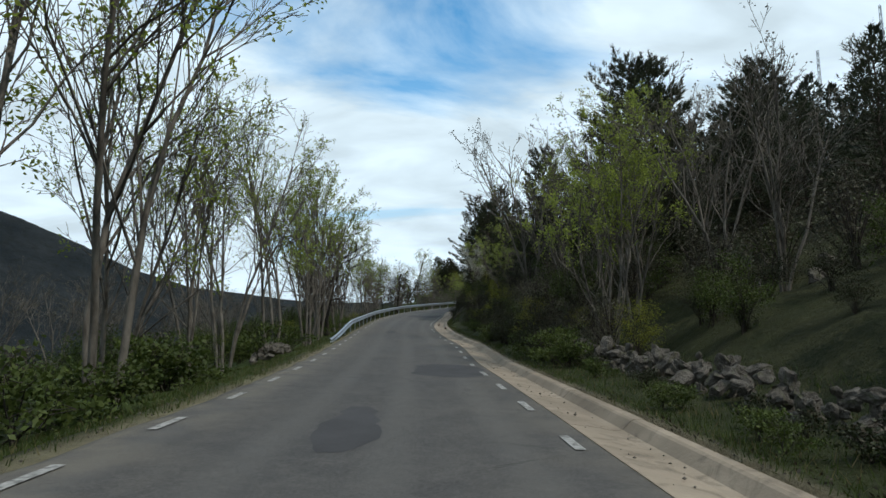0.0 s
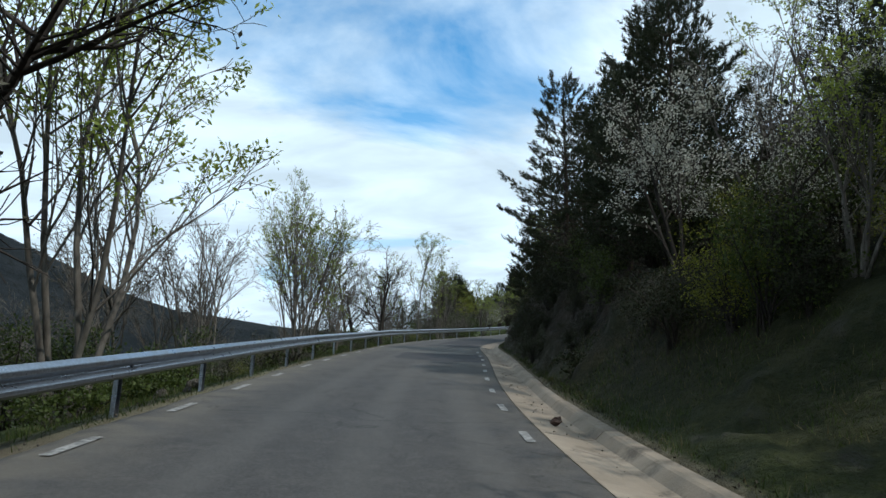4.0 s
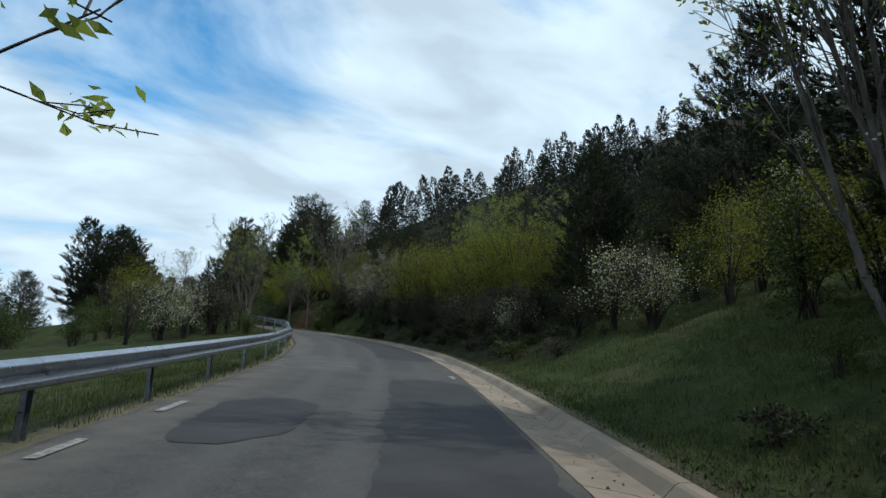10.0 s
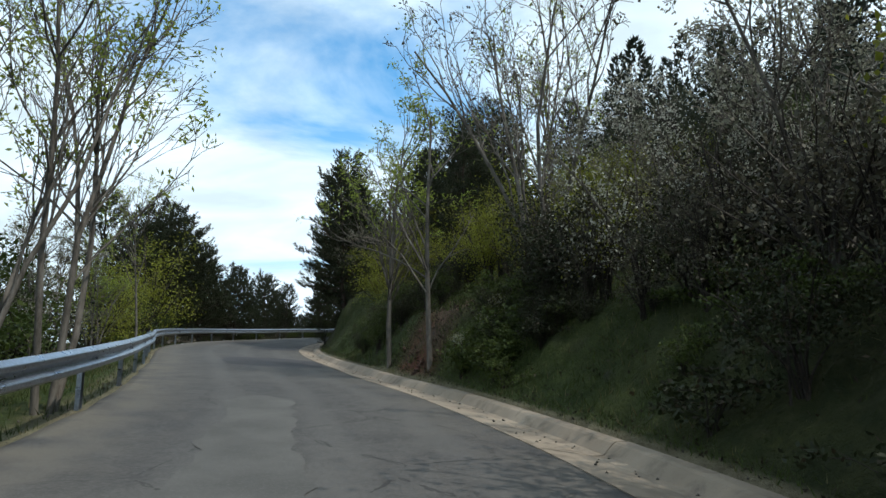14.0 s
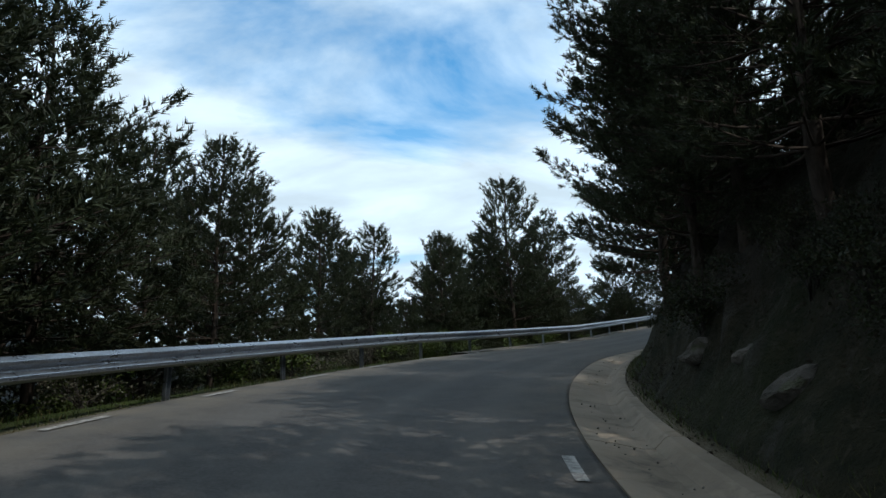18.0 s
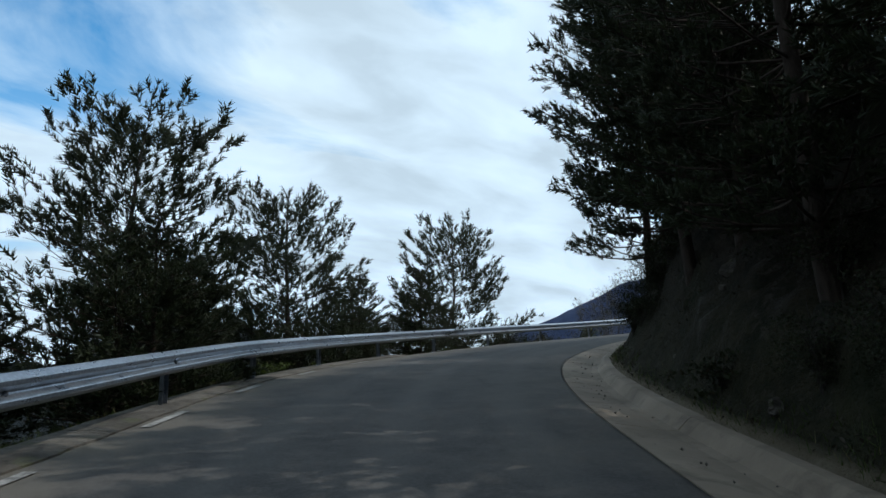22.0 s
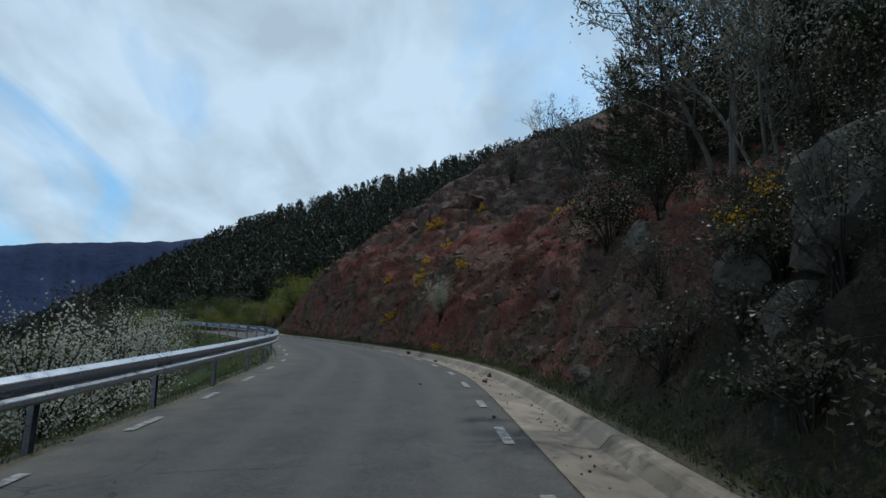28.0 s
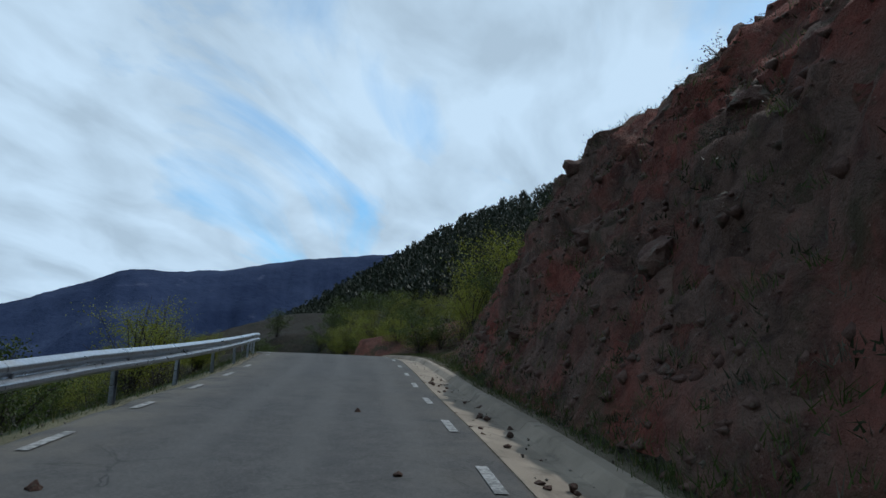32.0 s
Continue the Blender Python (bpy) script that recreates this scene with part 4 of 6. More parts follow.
def beam_mesh(a, b, s0, s1):
    ss = np.linspace(a - 0.14, b, 6)
    front = [(x, z) for x, z in W_PROFILE]
    loop = front + [(x - 0.006, z) for x, z in reversed(front)]
    pts = []
    for q in ss:
        dd, dz = rail_d(q, s0, s1), rail_drop(q, s0, s1)
        e = float(at_station(q, AE))
        base = spot(q, dd, dz)
        h = math.radians(float(np.interp(q, AS, _b)))
        out = 0.0035 if q == ss[0] else 0.0
        pts += [(base[0] + math.cos(h) * (x + out), base[1] + math.sin(h) * (x + out), base[2] + z) for x, z in loop]
    k = len(loop)
    faces = [[i * k + j, i * k + (j + 1) % k, (i + 1) * k + (j + 1) % k, (i + 1) * k + j] for i in range(5) for j in range(k)]
    faces += [list(range(k)), list(range(5 * k, 6 * k))[::-1]]
    return mesh_of("beam", pts, faces, M["steel"])


def box_bm(parts_):
    bm = bmesh.new()
    for sx, sy, sz, x, y, z in parts_:
        g = bmesh.ops.create_cube(bm, size=1.0)["verts"]
        bmesh.ops.scale(bm, vec=(sx, sy, sz), verts=g)
        bmesh.ops.translate(bm, vec=(x, y, z), verts=g)
    return bm


def bm_mesh(name, bm, material):
    me = bpy.data.meshes.new(name)
    bm.to_mesh(me)
    bm.free()
    me.materials.append(material)
    return me


# a C-shaped post, open to the side, and the block between post and beam
POST = bm_mesh("post", box_bm([(0.006, 0.12, 1.30, -0.03, 0, 0.03), (0.056, 0.006, 1.30, 0.0, 0.06, 0.03), (0.056, 0.006, 1.30, 0.0, -0.06, 0.03)]), M["steel"])
BLOCK = bm_mesh("spacer", box_bm([(0.10, 0.10, 0.20, 0.0, 0, 0.0), (0.012, 0.05, 0.05, 0.055, 0, 0.0)]), M["steel"])
BOLT = bm_mesh("bolt", (lambda bm: (bmesh.ops.create_cone(bm, cap_ends=True, segments=8, radius1=0.024, radius2=0.018, depth=0.03), bm)[1])(bmesh.new()), M["steel"])


def barrier(s0, s1):
    rail = thing("guardrail", None, "galvanised steel W-beam guardrail on posts", "guardrail", "guardrails along the valley side")
    a = s0
    while a < s1 - 0.5:
        part("beam", beam_mesh(a, min(a + 3.35, s1), s0, s1), rail)
        q = a + 0.05
        dz = rail_drop(q, s0, s1)
        if dz > -0.45:
            h = float(np.interp(q, AS, _b))
            d0 = rail_d(q, s0, s1)
            base = spot(q, d0, dz)
            m = pose(*base, 0, 0, h)
            post = part("post", POST, rail)
            post.matrix_basis = m @ pose(-0.145, 0, 0.06, _rng.uniform(-1.5, 1.5), _rng.uniform(-1.5, 1.5), 0)
            back = post.matrix_basis.inverted() @ m
            blk = part("spacer", BLOCK, post)
            blk.matrix_basis = back @ pose(-0.055, 0, 0.615)
            bo = part("bolt", BOLT, post)
            bo.matrix_basis = back @ pose(0.03, 0, 0.615, 0, 90, 0)
        a += 3.35
    return rail


barrier(31.6, 136.5)
barrier(140.4, 346.5)

# ---- plants: how each kind grows ----
TALL = {}


def grow_tree(rng, height, stems, spread, limb_angle, droop, levels=3, limbs=9, subs=5, twigs=4, thick=1.0):
    """Bare branches of a broad-leaved tree: trunk lines, limb lines, and the tips where leaves sit."""
    trunk, limb, tips = [], [], []

    def branch(p, d, length, r0, level):
        k = (5, 4, 3, 2)[level]
        pts, q = [p], p.copy()
        for i in range(k):
            d = d + rng.normal(0, (0.10 if stems > 1 or level else 0.04) + 0.05 * level, 3) + np.array([0, 0, droop * (0.5 if level else 0.2)])
            d = d / np.linalg.norm(d)
            q = q + d * length / k
            pts.append(q.copy())
        pts = np.array(pts)
        rad = r0 * np.linspace(1, 0.35 if level == 0 else 0.28, k + 1)
        (trunk if level == 0 else limb).append((pts, np.maximum(rad, 0.006)))
        if level >= levels:
            tips.append((pts[-1], d))
            tips.append((pts[-2], d))
            return
        count = (limbs, subs, twigs)[level]
        for c in range(count):
            f = rng.uniform(0.28 if level == 0 else 0.25, 1.0)
            i = min(int(f * k), k - 1)
            base = pts[i] + (pts[i + 1] - pts[i]) * (f * k - i)
            along = pts[i + 1] - pts[i]
            along = along / np.linalg.norm(along)
            side = np.cross(along, rng.normal(size=3))
            side /= np.linalg.norm(side) + 1e-9
            a = radians(limb_angle) * rng.uniform(0.7, 1.35)
            nd = along * math.cos(a) + side * math.sin(a)
            nl = length * rng.uniform(0.36, 0.58) * (1.12 - 0.5 * f)
            branch(base, nd, nl, r0 * (0.50 - 0.16 * f), level + 1)

    for s in range(stems):
        a = rng.uniform(0, 2 * math.pi)
        lean = spread * (0.3 + 0.7 * rng.random()) if stems > 1 else spread * 0.3
        d = np.array([math.cos(a) * lean, math.sin(a) * lean, 1.0])
        branch(np.array([math.cos(a), math.sin(a), -1.2]) * 0.14 * (stems > 1) + np.array([0, 0, -0.1]), d / np.linalg.norm(d), height * rng.uniform(0.8, 1.0) * 0.80, thick * height * 0.0095, 0)
    return trunk, limb, tips


def tree_thing(name, seed, height, stems, spread, limb_angle, droop, leaves, leaf_mat, bark, label, leaf_size=0.11, limbs=9, subs=5, twigs=4, thick=1.0, tip_min=0.0, share=1.0, slim=0.55):
    rng = np.random.default_rng(seed)
    trunk, limb, tips = grow_tree(rng, height, stems, spread, limb_angle, droop, 3, limbs, subs, twigs, thick)
    top = max(t[0][2] for t in tips)
    ob = thing(name, None, label, "tree", "roadside trees")
    part("trunk", mesh_of("trunk", *tubes(trunk, 7), bark, True), ob)
    part("branchwork", mesh_of("branchwork", *tubes(limb, 3), bark), ob)
    if leaves:
        P, Dr = np.array([t[0] for t in tips]), np.array([t[1] for t in tips])
        keep = P[:, 2] > tip_min * top
        keep &= rng.random(len(P)) < share
        P, Dr = P[keep], Dr[keep]
        pick = rng.integers(0, len(P), leaves)
        c = P[pick] + rng.normal(0, 0.07, (leaves, 3))
        d = Dr[pick] * 0.5 + rng.normal(0, 0.7, (leaves, 3)) + [0, 0, -0.15]
        part("foliage", mesh_of("foliage", *blades(c, d, leaf_size, leaf_size * slim, rng), leaf_mat), ob)
    TALL[ob.name] = float(top)
    return ob


def pine_thing(seed, height, radius, low, label, density=1.0, mat="needle", open_crown=False, per=18, wide=0.034, long=0.15, candle=0.27):
    """A pine: whorls of boughs, each set with upturned shoots like bottle brushes."""
    rng = np.random.default_rng(seed)
    k = 10
    zz = np.linspace(-0.3, height, k)
    bend = np.cumsum(rng.normal(0, 0.05, (k, 2)), 0)
    tr = np.c_[bend, zz]
    trunk = [(tr, height * 0.0135 * np.linspace(1, 0.12, k) + 0.01)]
    limb, tc, td, tl = [], [], [], []
    z = height * low
    while z < height * 0.97:
        f = (z - height * low) / (height * (1 - low))
        n = int(rng.integers(5, 8))
        a0 = rng.uniform(0, 6.28)
        env = (0.62 + 0.38 * min(1, f / 0.18)) * (1 - f) ** (0.62 if not open_crown else 0.45) + 0.04
        for b in range(n):
            if open_crown and rng.random() < 0.22:
                continue
            a = a0 + b * 6.28 / n + rng.normal(0, 0.3)
            L = radius * env * rng.uniform(0.6, 1.18)
            rise = -0.08 + 0.80 * f ** 1.2 + rng.normal(0, 0.1)
            base = np.array([np.interp(z, zz, tr[:, 0]), np.interp(z, zz, tr[:, 1]), z])
            out = np.array([math.cos(a), math.sin(a), 0])
            side = np.array([-math.sin(a), math.cos(a), 0])
            s_ = np.linspace(0, 1, 5)[:, None]
            bow = lambda u: base + out * L * u + np.array([0, 0, 1]) * L * (rise * u + 0.26 * u ** 2.2)
            limb.append((bow(s_), (0.010 + 0.018 * (1 - f)) * np.linspace(1, 0.3, 5) * height / 9))
            for q in range(max(1, int(L * 1.6))):      # side boughs
                u = rng.uniform(0.3, 0.9)
                w = (1.05 - u) * L * 0.5 * rng.choice([-1, 1])
                p0 = bow(np.array([[u]]))[0]
                limb.append((p0 + np.linspace(0, 1, 5)[:, None] * (side * w + out * abs(w) * 0.8 + np.array([0, 0, abs(w) * 0.3])), np.linspace(0.012, 0.005, 5) * height / 9))
            m = max(6, int(L * 11 * density))
            u = rng.uniform(0.25, 1.0, m) ** 0.75
            off = (1.08 - u) * L * 0.48 * rng.uniform(-1, 1, m)
            tip = bow(u[:, None]) + side * off[:, None] + out * (np.abs(off) * 0.5)[:, None] + rng.normal(0, 0.05, (m, 3))
            tip[:, 2] += np.abs(off) * 0.22 + rng.uniform(-0.05, 0.08, m)
            tc.append(tip)
            td.append(out * 0.55 + side * (np.sign(off) * 0.30)[:, None] + np.array([0, 0, 0.42 + 0.6 * f]) + rng.normal(0, 0.20, (m, 3)))
            tl.append(candle * (0.55 + 0.6 * u) * rng.uniform(0.7, 1.25, m))
        z += height * 0.040 * rng.uniform(0.8, 1.25)
    top = np.array([tr[-1]] * 6) - np.array([0, 0, 1]) * rng.uniform(0.05, 0.5, (6, 1))
    tc.append(top)
    td.append(rng.normal(0, 0.25, (6, 3)) + [0, 0, 1.0])
    tl.append(np.full(6, candle * 1.3))
    tc, td, tl = np.concatenate(tc), np.concatenate(td), np.concatenate(tl)
    td /= np.linalg.norm(td, axis=1, keepdims=True)
    D, nn = np.repeat(td, per, 0), len(tc) * per
    c = np.repeat(tc, per, 0) + D * (np.repeat(tl, per) * rng.uniform(0, 1, nn))[:, None]
    r = rng.normal(0, 1, (nn, 3))
    r -= D * (r * D).sum(1, keepdims=True)
    r /= np.linalg.norm(r, axis=1, keepdims=True) + 1e-9
    ob = thing("pine_tree", None, label, "tree", "pines along the road")
    part("trunk", mesh_of("trunk", *tubes(trunk, 8), M["bark_pine"], True), ob)
    part("branchwork", mesh_of("branchwork", *tubes(limb, 3), M["bark_pine"]), ob)
    part("foliage", mesh_of("foliage", *spikes(c, D * 0.75 + r * 0.65, long, wide, rng), M[mat]), ob)
    TALL[ob.name] = float(height + candle)
    return ob


def bush_thing(name, seed, width, height, leaves, leaf_mat, label, leaf=0.085, extra=None, extra_n=0, extra_size=0.06, clumps=46, stems=16, category="bush", bark="bark_dark"):
    """A shrub: stems fan out from the root, leaves sit in clumps at their ends, uneven outside and open inside."""
    rng = np.random.default_rng(seed)
    lines, cl = [], []
    for i in range(stems):
        a, lean = rng.uniform(0, 6.28), rng.uniform(0.1, 1.0)
        end = np.array([math.cos(a) * width * 0.5 * lean, math.sin(a) * width * 0.5 * lean, height * (1.05 - 0.45 * lean ** 2) * rng.uniform(0.75, 1.1)])
        s_ = np.linspace(0, 1, 5)[:, None]
        pts = end * s_ * np.array([1, 1, 0]) * s_ ** 0.3 + np.array([0, 0, 1]) * end[2] * s_ ** 0.8 + rng.normal(0, 0.03, (5, 3)) * s_
        pts[0] = [rng.normal(0, .08), rng.normal(0, .08), -0.15]
        lines.append((pts, np.linspace(0.022, 0.006, 5) * (height / 2) ** 0.5))
        for c in range(max(2, clumps // stems)):
            u = rng.uniform(0.35, 1.0)
            p = np.array([np.interp(u * 4, range(5), pts[:, k]) for k in range(3)])
            q = p + rng.normal(0, 1, 3) * np.array([width, width, height]) * 0.10
            cl.append(q)
            lines.append((np.array([p, (p + q) / 2 + rng.normal(0, .03, 3), q]), np.array([0.008, 0.006, 0.004])))
    cl = np.array(cl)
    cl[:, 2] = np.maximum(cl[:, 2], 0.12 * height)
    w = rng.uniform(0.2, 1.0, len(cl))
    pick = rng.choice(len(cl), leaves, p=w / w.sum())
    sig = np.array([width, width, height * 0.9]) * 0.065
    c = cl[pick] + rng.normal(0, 1, (leaves, 3)) * sig
    c[:, 2] = np.abs(c[:, 2])
    d = rng.normal(0, 1, (leaves, 3)) + [0, 0, 0.35]
    ob = thing(name, None, label, category, "roadside bushes")
    part("stemwork", mesh_of("stemwork", *tubes(lines, 3), M[bark]), ob)
    part("foliage", mesh_of("foliage", *blades(c, d, leaf, leaf * 0.6, rng), M[leaf_mat]), ob)
    if extra:
        pick = rng.choice(len(cl), extra_n, p=w / w.sum())
        c = cl[pick] + rng.normal(0, 1, (extra_n, 3)) * sig * 1.1
        c[:, 2] = np.abs(c[:, 2])
        part("blossom", mesh_of("blossom", *blades(c, rng.normal(0, 1, (extra_n, 3)), extra_size, extra_size * 0.9, rng), M[extra]), ob)
    TALL[ob.name] = float(height)
    return ob


KIND = {}


def model(key, made):
    KIND.setdefault(key, []).append(made)


for sd in range(4):
    model("ash", tree_thing("ash_tree", 10 + sd, 10, (5, 4, 6, 3)[sd], 0.17, 24, 0.13, (2700, 2100, 2800, 2000)[sd], M["leaf_young"], M["bark_ash"],
                            "tall slender ash tree with sparse young leaves", 0.115, limbs=(9, 10, 8, 12)[sd], subs=5, twigs=4, thick=0.62, share=0.3, slim=0.42))
for sd in range(2):
    model("leafy", tree_thing("maple_tree", 30 + sd, 9, 5, 0.25, 28, 0.11, 5200, M["leaf_young"], M["bark_ash"], "spreading tree in fresh yellow-green leaf", 0.115, limbs=9, subs=5, twigs=3, thick=0.68, share=0.5, slim=0.42))
for sd in range(2):
    model("oak", tree_thing("oak_tree", 40 + sd, 9, 2, 0.35, 46, 0.03, 700, M["leaf_grey"], M["bark_dark"], "dark bare oak tree with crooked spreading limbs", 0.09, limbs=10, subs=8, twigs=5, thick=1.6))
for sd in range(3):
    model("bare", tree_thing("bare_tree", 50 + sd, 7, 4, 0.26, 27, 0.10, 600, M["leaf_grey"], M["bark_ash"], "thin bare multi-stemmed tree", 0.08, limbs=8, subs=5, twigs=3, thick=0.75))
for sd in range(2):
    model("stout", tree_thing("ash_tree", 68 + sd, 9, 1, 0.08, 34, 0.10, 1500, M["leaf_young"], M["bark_ash"], "stout grey-barked ash tree forking above the cut bank", 0.10, limbs=12, subs=5, twigs=3, thick=0.92, tip_min=0.45, slim=0.42))
    model("pole", tree_thing("young_ash_tree", 60 + sd, 10, 1, 0.1, 25, 0.12, 1500, M["leaf_young"], M["bark_ash"], "straight pale-barked young tree leafing at the top", 0.115, limbs=16, subs=5, twigs=3, thick=0.72, tip_min=0.5, slim=0.42))
for sd in range(2):
    model("willow", tree_thing("willow_tree", 64 + sd, 6, 4, 0.35, 32, 0.06, 3600, M["leaf_pale"], M["bark_ash"], "pale grey willow tree in catkin", 0.075, limbs=8, subs=6, twigs=4, thick=0.9))
    model("blossomtree", tree_thing("blossoming_tree", 66 + sd, 5, 3, 0.40, 36, 0.05, 4200, M["blossom"], M["bark_dark"], "wild cherry tree in full white blossom", 0.06, limbs=8, subs=6, twigs=4, thick=0.9))
for sd in range(5):
    model("pine", pine_thing(70 + sd, 9, (2.7, 3.1, 2.5, 3.4, 2.9)[sd], (0.08, 0.12, 0.06, 0.14, 0.10)[sd], "dark green pine tree with upturned shoots", 1.25))
for sd in range(3):
    model("pine_wide", pine_thing(80 + sd, 7, (3.0, 3.3, 2.8)[sd], 0.10, "low wide pine tree with open tiers of boughs", 1.2, "needle", True))
for sd in range(3):
    model("pine_tall", pine_thing(90 + sd, 12, 3.8, 0.10, "tall dark pine tree on the bank above the road", 1.15, per=22, wide=0.032, long=0.15))
for sd in range(2):
    model("pine_far", pine_thing(95 + sd, 11, 3.6, 0.10, "dark pine tree in the wood above the road", 0.55, per=7, wide=0.06, long=0.25, candle=0.5))
for sd in range(2):
    model("yellow", bush_thing("willow_bush", 100 + sd, 3.2, 3.2, 3300, "leaf_yellow", "bush in bright yellow-green spring leaf", 0.075, clumps=64))
    model("green", bush_thing("green_bush", 110 + sd, 2.4, 2.0, 2300, "leaf_green", "dense green roadside bush", 0.072, clumps=44, stems=10))
    model("dark", bush_thing(("dark_bush", "juniper_bush")[sd], 120 + sd, 2.6, 2.0, 2600, "leaf_dark", "scrub bush with the bank's shade put into its near-black leaf colour", 0.064, clumps=44, stems=12))
    model("grey", bush_thing("grey_bush", 130 + sd, 2.6, 2.6, 1100, "leaf_grey", "grey-brown twiggy bush hardly in leaf", 0.085, clumps=60, stems=20))
    model("blossom", bush_thing("blackthorn_bush", 140 + sd, 2.4, 2.4, 500, "leaf_green", "blackthorn bush covered in white blossom", 0.06, "blossom", 2600, 0.052, clumps=90, stems=22))
    model("paleblossom", bush_thing("hawthorn_bush", 150 + sd, 2.4, 2.4, 1100, "leaf_yellow", "pale green bush with white blossom", 0.065, "blossom", 1000, 0.058, clumps=80, stems=18))
    model("broom", bush_thing("broom_bush", 160 + sd, 1.2, 0.9, 350, "leaf_green", "broom bush with bright yellow flowers", 0.07, "broom", 800, 0.065, clumps=40, stems=16))
    model("bramble", bush_thing("bramble", 170 + sd, 2.0, 1.0, 750, "leaf_green", "low green bramble thicket", 0.10, clumps=24, stems=8))
    model("ivy", bush_thing("ivy_clump", 190 + sd, 1.8, 0.8, 650, "leaf_dark", "low dark clump of ivy and fern", 0.085, clumps=20, stems=6))
    model("snowy", bush_thing("blackthorn_bush", 200 + sd, 1.6, 2.0, 1300, "leaf_yellow", "upright bush thick with white blossom on the red slope", 0.05, "blossom", 2600, 0.045, clumps=120, stems=14))
    model("dry", bush_thing("dry_scrub", 180 + sd, 2.0, 1.0, 420, "leaf_grey", "low dry grey scrub with bare twigs", 0.075, clumps=40, stems=16))
USED = set()
PR = np.random.default_rng(77)


def plant(key, s, d, top=None, tall=None, squash=1.0, which=None, turn=None, label=""):
    """Sets a plant of that kind on the ground at (s, d); top: height of its tip over the road, or tall: its own height."""
    src = KIND[key][PR.integers(len(KIND[key])) if which is None else which]
    p = ground_at(s, d)
    if tall is None:
        tall = top - (p.z - float(at_station(s, AZ)))
    k = max(tall, 0.4) / TALL[src.name]
    m = Matrix.LocRotScale(p - Vector((0, 0, 0.05)), Euler((PR.normal(0, .02), PR.normal(0, .02), PR.uniform(0, 6.28) if turn is None else radians(turn))), (k * squash, k * squash, k))
    if src.name not in USED:
        USED.add(src.name)
        src.matrix_basis = m
        ob = src
    else:
        first = src.matrix_basis.copy()
        ob = copy_thing(src, m)
        sc = m.to_scale()
        ob.matrix_basis = m
        src.matrix_basis = first
    return tagged(ob, label)


def scatter(key, s0, s1, d0, d1, count, lo, hi, squash=1.0):
    for _ in range(count):
        s, d = PR.uniform(s0, s1), PR.uniform(d0, d1)
        toe, verge = float(at_station(s, ADR)) + GUT + 0.3, float(at_station(s, ADL)) - 1.5      # clear of gutter and rail
        plant(key, s, max(d, toe) if d0 > 0 else min(d, verge), tall=PR.uniform(lo, hi), squash=squash * PR.uniform(0.85, 1.2))


